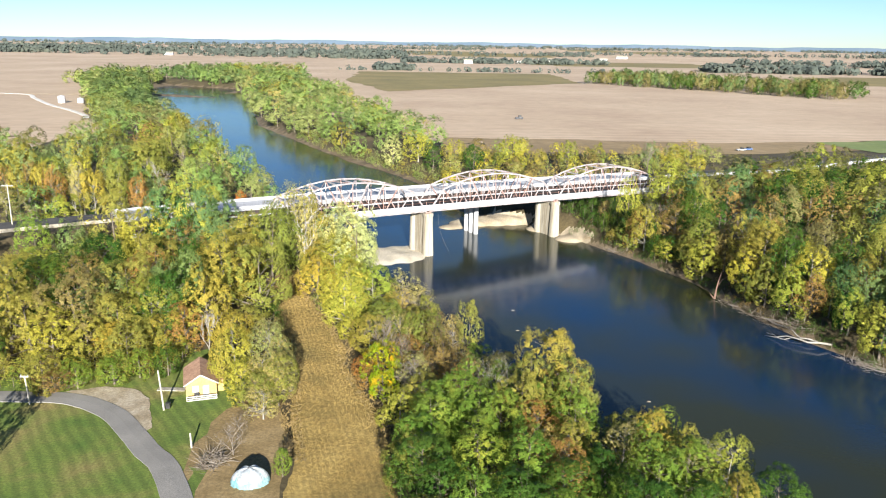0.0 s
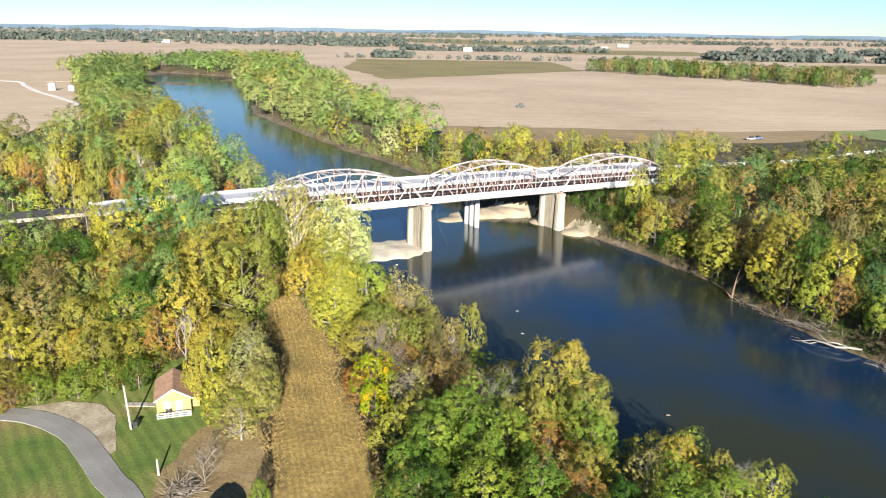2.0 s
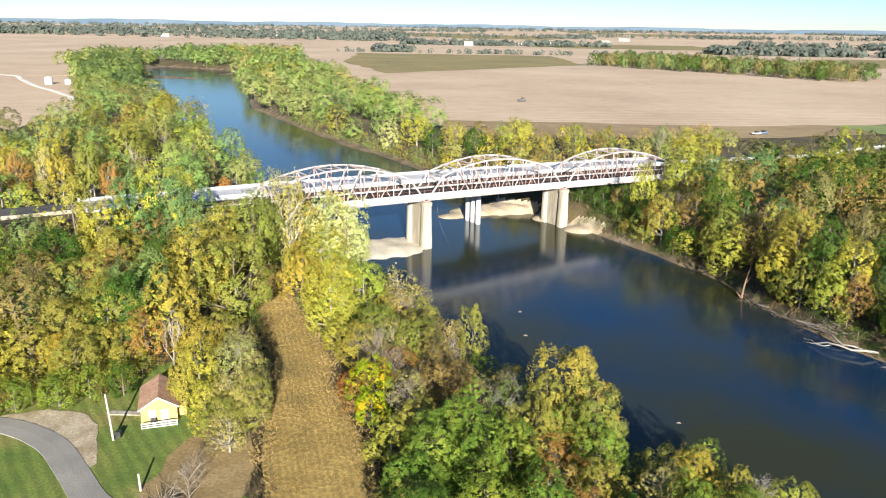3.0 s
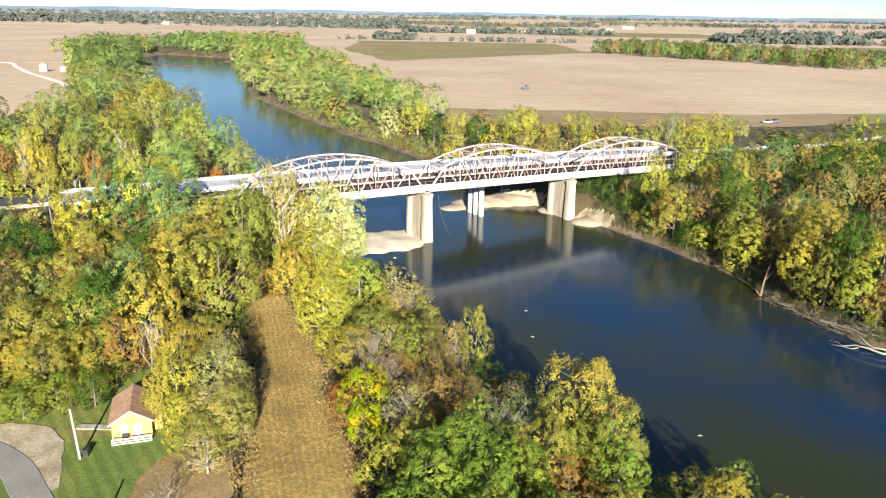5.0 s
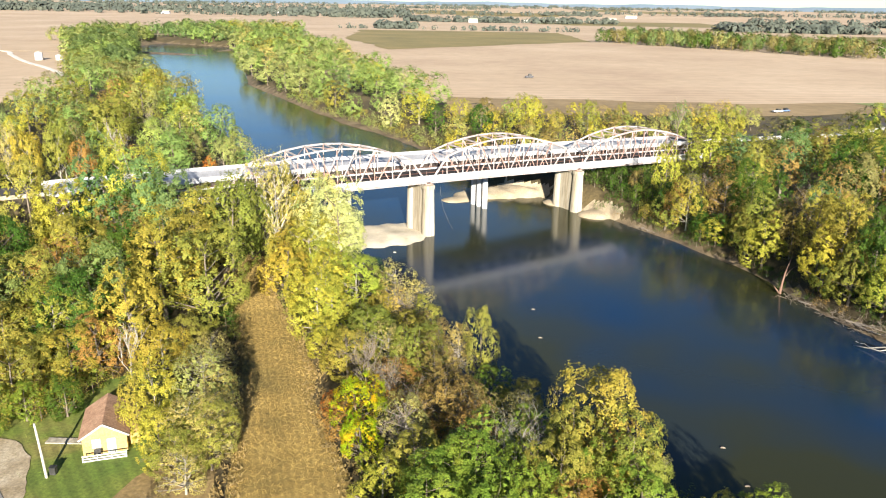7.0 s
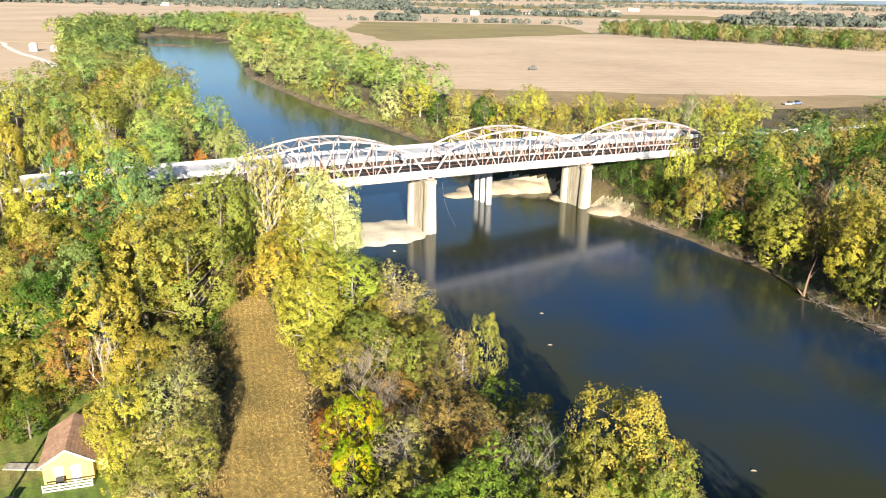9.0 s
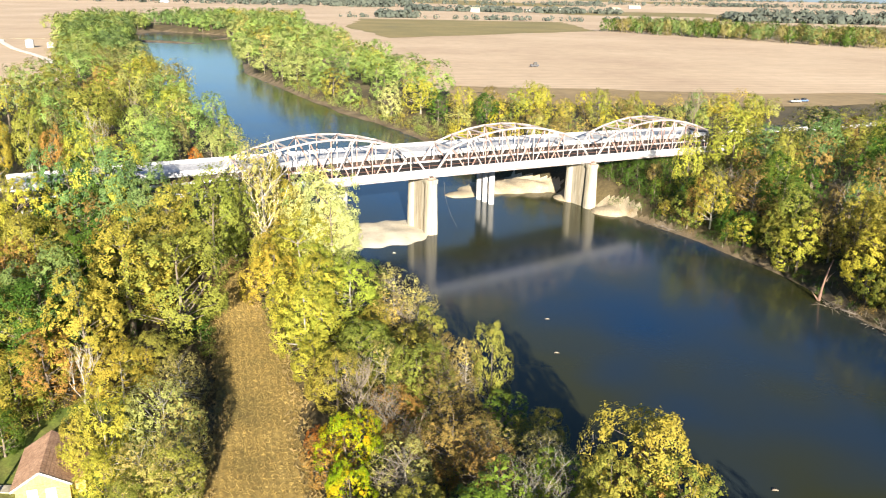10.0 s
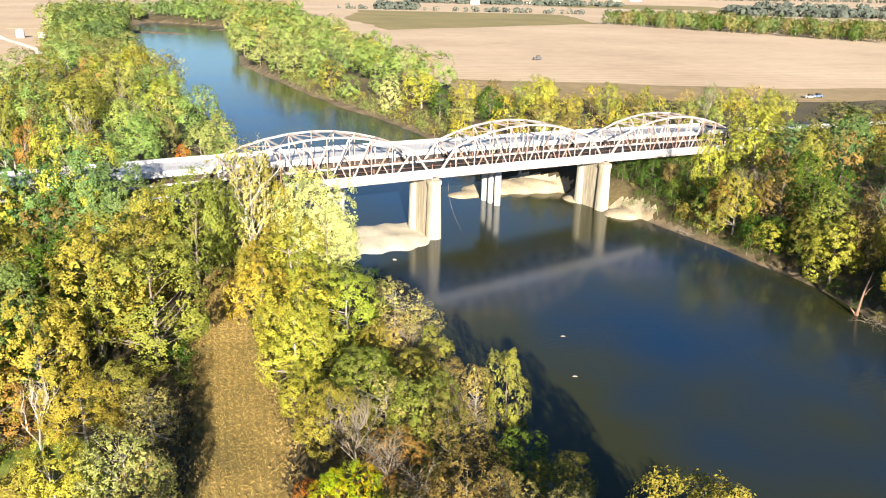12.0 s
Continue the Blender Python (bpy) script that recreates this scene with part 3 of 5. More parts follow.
def build_approach(s_from, s_to):
    verts, faces = [], []
    n = 24
    for k in range(n + 1):
        s = s_from + (s_to - s_from) * k / n
        z = max(17.1 + grade(s), 10.0) + 0.25
        verts += [tuple(on_bridge(s, NEW0 + 0.4, z)), tuple(on_bridge(s, NEW0 + NEWW - 0.4, z)), tuple(on_bridge(s, NEW0 + NEWW - 0.2, z - 0.6)), tuple(on_bridge(s, NEW0 + 0.2, z - 0.6))]
    for k in range(n):
        a, c = k * 4, k * 4 + 4
        faces += [(a, c, c + 1, a + 1), (a + 1, c + 1, c + 2, a + 2), (a + 3, c + 3, c, a)]
    ob = link_mesh("road", verts, faces, M_DECK)
    tagged(ob, "dark asphalt approach road on an embankment", "road", "", "structure")


build_approach(118.5, 400)
build_approach(-400, -90.5)


def build_bent(s):
    z = NEWTOP + grade(s) - 3.65
    bent = thing("column_bent", on_bridge(s, NEW0 + NEWW / 2, -2), "three round white concrete columns under a cap beam", "bridge pier", "bents of the new bridge", "", math.degrees(math.atan2(BD.y, BD.x)))
    for y in (-3.1, 0.0, 3.1):
        v, f = [], []
        add_tube(v, f, [(0, y, 0), (0, y, z + 1.0)], [0.85, 0.85], 20)
        link_mesh("column", v, f, M_WHITECONC, bent, smooth=True)
    bm = bmesh.new()
    add_box(bm, (-1.0, -6.0, z + 1.0), (1.0, 6.0, z + 2.3))
    part("cap_beam", bm, M_CONC, bent)


BENT_S = 30.0
for s in (BENT_S, BENT_S + 44, BENT_S - 46, BENT_S - 90):
    build_bent(s)


# ---- trees ----
def crown_mesh(name, h, w, low, clumps, leaves, leaf, mat, seed, droop=0.0, ruffle=0.36):
    """A crown of many small leaves, in clumps over the outsides of boughs that swell into one another."""
    rng = np.random.default_rng(seed)
    half = h * (1 - low) / 2
    k = 13 + seed % 5
    up = 1 - 1.55 * (np.arange(k) + 0.5) / k
    th = np.arange(k) * 2.4 + rng.uniform(-0.5, 0.5, k)
    flat = np.sqrt(1 - up ** 2)
    out = np.stack([flat * np.cos(th), flat * np.sin(th), up], 1)
    bough = out * rng.uniform(0.46, 0.76, k)[:, None]
    swell = rng.uniform(0.25, 0.44, k)
    # clumps sit where a bough's outside is not buried in another bough
    own = rng.integers(0, k, clumps * 8)
    d = rng.normal(size=(len(own), 3))
    d = d / np.linalg.norm(d, axis=1)[:, None] + 0.55 * out[own]
    d /= np.linalg.norm(d, axis=1)[:, None]
    c = bough[own] + d * (swell[own] * rng.uniform(0.84, 1.06, len(own)))[:, None]
    gap = np.linalg.norm(c[:, None, :] - bough[None], axis=2) / swell[None]
    gap[np.arange(len(own)), own] = 9
    pick = np.flatnonzero((gap.min(1) > 0.9) & (np.linalg.norm(c, axis=1) > 0.45))[:clumps]
    c, d, own = c[pick], d[pick], own[pick]
    clumps = len(pick)
    c = c * np.array([w / 2, w / 2, half])
    c[:, 2] += h * low + half
    size = rng.uniform(0.7, 1.3, clumps) * 0.9 * w / clumps ** 0.5
    u = rng.normal(size=(clumps, leaves, 3))
    u /= np.linalg.norm(u, axis=2)[:, :, None]
    rad = rng.uniform(0.0, 1.0, (clumps, leaves, 1)) ** 0.45
    step = u * rad * size[:, None, None]
    step -= 0.45 * (step * d[:, None, :]).sum(2)[:, :, None] * d[:, None, :]
    p = c[:, None, :] + step
    p[:, :, 2] -= droop * rad[:, :, 0] * size[:, None]
    nrm = u * 0.8 * ruffle + d[:, None, :] * 0.85 + out[own][:, None, :] * 0.35 + np.array([0, 0, 0.20]) + rng.normal(size=u.shape) * ruffle
    p, nrm = p.reshape(-1, 3), nrm.reshape(-1, 3)
    # bring the whole crown to the wanted height and width
    reach = np.percentile(np.hypot(p[:, 0], p[:, 1]), 97)
    lo_z, hi_z = np.percentile(p[:, 2], 1), np.percentile(p[:, 2], 98)
    fit = np.array([w / 2 / reach, w / 2 / reach, (h - h * low) / (hi_z - lo_z)])
    p, c = (p - (0, 0, lo_z)) * fit + (0, 0, h * low), (c - (0, 0, lo_z)) * fit + (0, 0, h * low)
    nrm /= np.linalg.norm(nrm, axis=1)[:, None]
    t = np.cross(nrm, rng.normal(size=nrm.shape))
    t /= np.linalg.norm(t, axis=1)[:, None]
    b = np.cross(nrm, t)
    size = (leaf * rng.uniform(0.6, 1.4, len(p)))[:, None]
    # shaded foliage inside each bough
    n_in = 14 if clumps > 150 else 5
    pi = np.repeat(bough, n_in, 0) + rng.normal(size=(k * n_in, 3)) * np.repeat(swell, n_in)[:, None] * 0.30
    pi = (pi * np.array([w / 2, w / 2, half]) + (0, 0, h * low + half) - (0, 0, lo_z)) * fit + (0, 0, h * low)
    ni = rng.normal(size=pi.shape)
    ti = np.cross(ni, rng.normal(size=pi.shape))
    ti /= np.linalg.norm(ti, axis=1)[:, None]
    bi = np.cross(ni / np.linalg.norm(ni, axis=1)[:, None], ti)
    si = np.repeat(swell, n_in)[:, None] * w * 0.11
    p, t, b, size = np.concatenate([p, pi]), np.concatenate([t, ti]), np.concatenate([b, bi]), np.concatenate([size, si])
    v = np.stack([p - t * size, p + t * size * 0.6 - b * size * 0.66, p + t * size * 0.6 + b * size * 0.66], 1).reshape(-1, 3)
    f = np.arange(len(v)).reshape(-1, 3)
    me = bpy.data.meshes.new(name)
    me.from_pydata(v.tolist(), [], f.tolist())
    me.materials.append(mat)
    me.update()
    return me, c


def limb_points(a, b, rng, bend=0.12, n=4):
    a, b = Vector(a), Vector(b)
    side = Vector((rng.uniform(-1, 1), rng.uniform(-1, 1), rng.uniform(-0.2, 0.6))) * (b - a).length * bend
    return [a.lerp(b, i / n) + side * math.sin(math.pi * i / n) for i in range(n + 1)]


def trunk_mesh(name, h, low, tips, mat, seed, radius, sides=6):
    rng = random.Random(seed)
    v, f = [], []
    lean = Vector((rng.uniform(-0.04, 0.04) * h, rng.uniform(-0.04, 0.04) * h, 0))
    top = 0.78 * h
    pts = [lean * (i / 6) ** 2 + Vector((rng.uniform(-0.1, 0.1), rng.uniform(-0.1, 0.1), top * i / 6 - (0.8 if i == 0 else 0))) for i in range(7)]
    add_tube(v, f, pts, [radius * (1.25 if i == 0 else 1 - 0.85 * i / 6) for i in range(7)], sides)
    for tip in tips:
        z = max(0.15 * h, min(0.7 * h, tip[2] - 0.45 * math.hypot(tip[0], tip[1]) - 0.05 * h))
        k = z / top
        a = lean * k * k + Vector((0, 0, z))
        r = radius * max(0.18, 0.62 * (1 - k))
        lp = limb_points(a, tip, rng)
        add_tube(v, f, lp, [r * (1 - 0.85 * i / 4) for i in range(5)], 3)
    me = bpy.data.meshes.new(name)
    me.from_pydata([tuple(x) for x in v], [], f)
    me.materials.append(mat)
    me.polygons.foreach_set("use_smooth", [True] * len(me.polygons))
    me.update()
    return me


def twig_mesh(name, h, w, mat, seed, radius, depth=4, kids=4):
    """A bare tree: limbs that fork again and again."""
    rng = random.Random(seed)
    v, f = [], []

    def grow(p, d, n, r, lvl):
        q = [p]
        for i in range(3):
            d2 = (d + Vector((rng.uniform(-1, 1), rng.uniform(-1, 1), rng.uniform(-0.5, 0.8))) * 0.16).normalized()
            q.append(q[-1] + d2 * n / 3)
        add_tube(v, f, q, [r, r * 0.85, r * 0.7, r * 0.5], 5 if lvl < 2 else 3)
        if lvl >= depth:
            return
        for i in range(kids if lvl else kids + 2):
            s = rng.choice(q[1:]) if lvl else q[1 + i % 3]
            a = rng.uniform(0, 2 * math.pi)
            out = Vector((math.cos(a), math.sin(a), 0)) * w / h
            grow(s, (d * 0.5 + out * rng.uniform(0.7, 1.4) + Vector((0, 0, 0.3))).normalized(), n * rng.uniform(0.5, 0.8), r * 0.55, lvl + 1)

    grow(Vector((0, 0, -0.5)), Vector((0, 0, 1)), h * 0.48, radius, 0)
    top = max(x.z for x in v)
    me = bpy.data.meshes.new(name)
    me.from_pydata([(x.x * h / top, x.y * h / top, x.z * h / top if x.z > 0 else x.z) for x in v], [], f)
    me.materials.append(mat)
    me.update()
    return me


WORDS = {"olive": "olive-green autumn tree with yellowing leaves", "gold": "golden-yellow autumn tree in full leaf", "lime": "bright yellow-green leafy tree",
         "green": "green leafy broad tree", "fresh": "bright green leafy riverside tree", "bluegreen": "dark blue-green leafy tree", "pale": "pale yellow-green willow-like tree", "rust": "rust-brown autumn tree with thinning leaves",
         "orange": "tree turning from green to orange", "ember": "small tree with red-orange autumn leaves", "drab": "dull olive-brown autumn tree", "sage": "broad grey-green autumn tree paled with painted haze", "meadow": "green leafy tree paled with painted haze", "grey": "half-bare grey-olive tree with thin leaves"}
PROTO = {}


def prototype(kind, lod, variant):
    """Meshes of a tree of height 16 and width 11, made once for each kind, detail and variant."""
    key = (kind, lod, variant)
    if key not in PROTO:
        clumps, leaves, leaf = {"near": (350, 30, 0.134), "mid": (260, 22, 0.178), "wood": (130, 13, 0.29), "far": (80, 13, 0.40), "tiny": (60, 10, 0.54), "bush": (28, 11, 0.36)}[lod]
        seed = sum(map(ord, kind)) * 7 + variant * 31 + len(lod)
        if kind == "grey":
            leaves = int(leaves * 0.45)
        if kind == "rust":
            leaves = int(leaves * 0.7)
        low = (0.05, 0.02, 0.09, 0.42)[variant]
        crown, c = crown_mesh("crown", 16.0, (11.0, 10.0, 12.0, 9.0)[variant], low, clumps, leaves, leaf, LEAF[kind], seed, 0.12 if kind == "pale" else 0.0, {"near": 0.38, "mid": 0.30}.get(lod, 0.18))
        bark = M_PALEBARK if kind == "grey" or variant == 3 or (variant == 2 and kind in ("gold", "pale", "lime")) else M_BARK
        tips = c[:: (5 if kind in ("grey", "rust") and lod in ("near", "mid") else 15 if lod == "near" else 12 if lod == "mid" else 22)]
        trunk = trunk_mesh("trunk", 16.0, low, tips, bark, seed, 0.30, 6 if lod == "near" else 5)
        PROTO[key] = (trunk, crown)
    return PROTO[key]


TREES = []


def plant(x, y, h, w, kind, lod="near", variant=0, turn=0.0, group="", label="", sink=0.0):
    if lod == "near" and y > 128 and (w < 14 or y > 185):
        lod = "mid"
    trunk, crown = prototype(kind, lod, variant)
    ob = new("tree")
    ob.empty_display_size = 0.5
    ob.matrix_basis = pose(x, y, land_at(x, y) - sink, 0, 0, turn) @ Matrix.Diagonal((w / 11, w / 11, h / 16, 1))
    tagged(ob, label or WORDS[kind], "tree", group)
    for nm, me in (("trunk", trunk), ("crown", crown)):
        p = new(nm, me)
        p.parent = ob
    TREES.append((x, y, w))
    return ob


def plant_bare(x, y, h, w, seed, pale=True, label="bare leafless tree with pale forking limbs", depth=4, radius=0.013, bark=None, kids=4):
    ob = new("bare_tree")
    ob.empty_display_size = 0.5
    ob.matrix_basis = pose(x, y, land_at(x, y))
    tagged(ob, label, "tree")
    p = new("limbwork", twig_mesh("limbwork", h, w, bark or (M_PALEBARK if pale else M_TWIG), seed, radius * h, depth, kids))
    p.parent = ob
    TREES.append((x, y, w * 0.6))
    return ob


ARRAYS = {}


def crown_array(kind, lod, variant):
    key = (kind, lod, variant)
    if key not in ARRAYS:
        me = prototype(*key)[1]
        v = np.empty(len(me.vertices) * 3)
        me.vertices.foreach_get("co", v)
        ARRAYS[key] = v.reshape(-1, 3)
    return ARRAYS[key]


def join_trees(name, rows, lod, label, category):
    """Trees or bushes too many to count, joined into one object: leaf crowns over short tapered stems."""
    verts, faces, mats, slots, n = [], [], [], [], 0
    for x, y, h, w, kind, variant, turn in rows:
        if kind not in slots:
            slots.append(kind)
        v = crown_array(kind, ("tiny" if y > 560 else "wood") if lod == "far" else lod, variant) * np.array([w / 11, w / 11, h / 16])
        c, s = math.cos(radians(turn)), math.sin(radians(turn))
        z = land_at(x, y)
        q = np.stack([x + v[:, 0] * c - v[:, 1] * s, y + v[:, 0] * s + v[:, 1] * c, z + v[:, 2]], 1)
        r = 0.018 * h
        stem = np.array([(x + a * r * (1 if k == 0 else 0.4), y + b * r * (1 if k == 0 else 0.4), z - 0.5 if k == 0 else z + 0.6 * h) for k in (0, 1) for a, b in ((-1, -1), (1, -1), (1, 1), (-1, 1))])
        verts += [q, stem]
        faces += (np.arange(len(q)).reshape(-1, 3) + n).tolist() + [tuple(i + n + len(q) for i in fc) for fc in ((0, 1, 5, 4), (1, 2, 6, 5), (2, 3, 7, 6), (3, 0, 4, 7))]
        mats += [np.full(len(q) // 3, slots.index(kind) + 1), np.zeros(4, int)]
        n += len(q) + 8
    me = bpy.data.meshes.new(name)
    me.from_pydata(np.concatenate(verts).tolist(), [], faces)
    me.materials.append(M_BARK)
    for k in slots:
        me.materials.append(LEAF[k])
    me.polygons.foreach_set("material_index", np.concatenate(mats).astype(int).tolist())
    me.update()
    return tagged(new(name, me), label, category, "", "stuff")


def scatter(outline, count, spacing, kinds, hmin, hmax, lod, seed, group, bank=3.0, aspect=0.72, joined="", category="woods", clear=True):
    """Trees of mixed kinds in an area of the plan, kept apart and off the water."""
    rng = random.Random(seed)
    xs, ys = [p[0] for p in outline], [p[1] for p in outline]
    poly = np.array(outline, float)
    bag = [k for k, n in kinds for _ in range(n)]
    tries = np.array([(rng.uniform(min(xs), max(xs)), rng.uniform(min(ys), max(ys))) for _ in range(count * 40)])
    ok = inside(tries[:, 0], tries[:, 1], poly) & (river_distance(tries[:, 0], tries[:, 1]) > bank)
    ok &= ~inside(tries[:, 0], tries[:, 1], np.array(MOWN, float))
    s = (tries[:, 0] - B0.x) * BD.x + (tries[:, 1] - B0.y) * BD.y
    off = -(tries[:, 0] - B0.x) * BD.y + (tries[:, 1] - B0.y) * BD.x
    if clear:
        ok &= ~((off > -24) & (off < 0) & (s > -12) & (s < 84))
    ok &= ~((off > -4.5) & (off < 31) & (s > -400) & (s < 300) & ((s < 62) | (s > 105) | clear))
    made, rows = 0, []
    old = [] if lod == "bush" else TREES[-700:]
    for x, y in tries[ok]:
        if made >= count:
            break
        if any((x - a) ** 2 + (y - b) ** 2 < max(spacing * rng.uniform(0.8, 1.2), 0.42 * wide) ** 2 for a, b, wide in old):
            continue
        h = rng.uniform(hmin, hmax)
        row = (float(x), float(y), h, h * aspect * rng.uniform(0.85, 1.25), rng.choice(bag), rng.randrange(3), rng.uniform(0, 360))
        if joined:
            rows.append(row)
            TREES.append((row[0], row[1], row[3])) if lod != "bush" else None
        else:
            plant(*row[:5], lod, *row[5:], group)
        old.append((row[0], row[1], row[3]))
        made += 1
    if joined and rows:
        join_trees("undergrowth" if lod == "bush" else "woodland", rows, lod, joined, category)


# trees that stand out
plant(-36.4, 93.9, 10.0, 8, "lime", "near", 2, 130)
plant(-30.3, 94.2, 12.0, 9.5, "grey", "near", 2, 183)
plant(-27.8, 87.2, 9.0, 8, "grey", "near", 2, 333)
plant(-30.4, 83.7, 7.0, 7, "olive", "near", 2, 14)
plant(-48.1, 129.8, 19.0, 17, "gold", "near", 1, 127)
plant(-40.1, 128.5, 18.0, 16, "olive", "near", 0, 200)
plant(-54.4, 117.2, 18.0, 14, "bluegreen", "near", 0, 57)
plant(-46.9, 113.2, 16.0, 12, "gold", "near", 1, 240)
plant(-64.3, 117.4, 17.0, 14, "olive", "near", 0, 194)
plant(-75.5, 131.6, 17.0, 14, "green", "near", 2, 52)
plant(-57.1, 110.6, 14.0, 12, "gold", "near", 2, 127)
plant(-61.5, 105.8, 13.0, 12, "olive", "near", 0, 110)
plant(-49.9, 108.4, 10.0, 10, "rust", "near", 1, 143)
plant(-53.2, 106.4, 9.0, 9, "olive", "near", 0, 199)
plant(-57.1, 104.1, 9.0, 9, "olive", "near", 0, 36)
plant(-61.2, 103.1, 8.0, 9, "gold", "near", 0, 316)
plant(-64.2, 159.5, 25.5, 16, "lime", "near", 2, 227)
plant(-68.1, 156.5, 21.0, 15, "green", "near", 0, 67)
plant(-61.5, 160.8, 22.0, 15, "bluegreen", "near", 0, 2)
plant(-66.4, 139.8, 16.0, 14, "olive", "near", 0, 110)
plant(-64.0, 150.8, 16.0, 13, "rust", "near", 0, 85)
plant(-76.3, 149.4, 15.0, 12, "lime", "near", 1, 160)
plant(-52.8, 155.7, 15.0, 12, "grey", "near", 0, 276)
plant(-49.0, 162.8, 17.0, 14, "olive", "near", 2, 320)
plant(-42.0, 166.1, 17.0, 11, "olive", "near", 0, 93)
plant(-28.0, 165.6, 13.0, 12, "gold", "near", 2, 100)
plant(-35.4, 179.5, 17.5, 13, "olive", "near", 1, 152)
plant(-26.2, 166.9, 20.2, 13, "pale", "near", 0, 184)
plant(-22.6, 161.2, 20.7, 14, "pale", "near", 1, 84)
plant(-22.9, 148.6, 11.0, 10, "lime", "near", 0, 135)
plant(-30.1, 144.7, 12.0, 11, "gold", "near", 0, 169)
plant(-22.2, 131.7, 13.0, 14, "lime", "near", 1, 308)
plant(-16.4, 140.3, 12.0, 11, "lime", "near", 2, 1)
plant(-21.1, 125.9, 12.0, 10, "lime", "near", 2, 347)
plant(-19.1, 127.5, 10.0, 11, "lime", "near", 2, 173)
plant(-9.6, 145.9, 11.0, 10, "grey", "near", 0, 158)
plant(-5.6, 143.9, 9.0, 9, "grey", "near", 1, 156)
plant(-18.5, 116.9, 7.0, 7, "lime", "near", 1, 356)
plant(-12.2, 116.8, 10.0, 11, "olive", "near", 1, 94)
plant(-3.9, 111.6, 10.0, 11, "olive", "near", 1, 241)
plant(-1.2, 108.8, 9.0, 9, "rust", "near", 2, 90)
plant(6.0, 121.8, 14.3, 6, "olive", "near", 0, 131)
plant(2.4, 126.6, 9.1, 7, "grey", "near", 0, 183)
plant(-8.3, 112.8, 9.0, 9, "grey", "near", 1, 9)
plant(-11.0, 94.4, 9.0, 7, "orange", "near", 2, 214)
plant(-9.8, 87.7, 7.0, 6.5, "orange", "near", 1, 192)
plant(-12.6, 94.0, 6.0, 6, "rust", "near", 2, 4)
plant(-4.4, 89.3, 9.0, 9, "grey", "near", 1, 23)
plant(0.5, 95.3, 10.0, 9, "rust", "near", 2, 92)
plant(2.7, 93.1, 8.0, 8, "rust", "near", 2, 100)
plant(18.4, 84.8, 18.2, 12.5, "olive", "near", 0, 125)
plant(15.0, 83.4, 13.0, 9, "olive", "near", 1, 176)
plant(20.6, 80.0, 12.0, 9, "olive", "near", 2, 181)
plant(3.7, 80.5, 11.0, 10, "fresh", "near", 2, 128)
plant(1.2, 77.3, 10.0, 10, "fresh", "near", 1, 55)
plant(9.1, 75.4, 10.0, 9, "fresh", "near", 2, 188)
plant(12.5, 78.2, 11.0, 9, "olive", "near", 1, 18)
plant(16.7, 79.9, 10.0, 9, "fresh", "near", 1, 46)
plant(-1.2, 72.8, 10.0, 10, "fresh", "near", 0, 174)
plant(-6.4, 78.6, 7.0, 7, "lime", "near", 2, 312)
plant(5.3, 71.8, 10.0, 10, "fresh", "near", 1, 75)
plant(20.7, 75.1, 9.0, 9, "fresh", "near", 1, 141)
plant(-2.7, 66.1, 9.0, 9, "fresh", "near", 2, 279)
plant(5.4, 61.7, 10.0, 10, "fresh", "near", 0, 159)
plant(11.9, 61.1, 10.0, 10, "fresh", "near", 2, 162)
plant(18.6, 67.0, 9.0, 9, "olive", "near", 1, 90)
plant(-4.1, 62.9, 8.0, 8, "olive", "near", 0, 320)
plant(30.7, 69.4, 9.0, 7, "gold", "near", 0, 352)
plant(26.4, 67.1, 8.0, 8, "grey", "near", 1, 247)
plant(35.2, 67.3, 8.0, 5, "gold", "near", 0, 24)
plant(36.5, 63.6, 7.0, 7, "grey", "near", 0, 307)
plant(40.0, 62.9, 9.0, 7, "lime", "near", 2, 207)
plant(62.5, 224.5, 17.0, 9, "lime", "mid", 0, 121)
plant(64.6, 208.5, 14.6, 10, "gold", "mid", 2, 304)
plant(95.5, 270.0, 20.0, 14, "gold", "mid", 1, 128)
plant(88.2, 270.1, 18.0, 12, "lime", "mid", 1, 333)
plant(86.8, 224.2, 18.0, 13, "olive", "mid", 1, 74)
plant(104.8, 240.7, 19.0, 13, "bluegreen", "mid", 0, 326)
plant(72.9, 204.3, 13.0, 12, "rust", "mid", 0, 252)
plant(73.2, 190.5, 10.4, 10, "olive", "mid", 1, 106)
plant(69.1, 197.4, 6.4, 9, "lime", "mid", 0, 288)
plant(76.6, 190.2, 14.0, 12, "olive", "mid", 0, 322)
plant(80.5, 164.1, 14.2, 12, "lime", "mid", 1, 54)
plant(86.4, 154.8, 17.0, 11, "green", "mid", 0, 222)
plant(85.3, 147.6, 13.2, 11, "lime", "mid", 1, 76)
plant(85.9, 167.4, 17.0, 13, "olive", "mid", 0, 215)
plant(83.9, 176.4, 16.0, 12, "gold", "mid", 1, 72)
plant(118.0, 232.1, 18.0, 13, "green", "mid", 1, 317)
plant(126.9, 233.2, 18.0, 13, "olive", "mid", 0, 267)
plant(62.4, 212.7, 12.0, 9, "rust", "mid", 1, 249)
plant(90.6, 150.1, 14.0, 11, "lime", "mid", 2, 162)
plant(82.2, 154.7, 13.0, 10, "olive", "mid", 1, 140)
plant(92.5, 133.0, 11.2, 9, "lime", "mid", 1, 240)
plant(111.1, 156.9, 18.0, 12, "olive", "mid", 1, 75)
plant(31.8, 327.0, 17.0, 15, "lime", "mid", 0, 193)
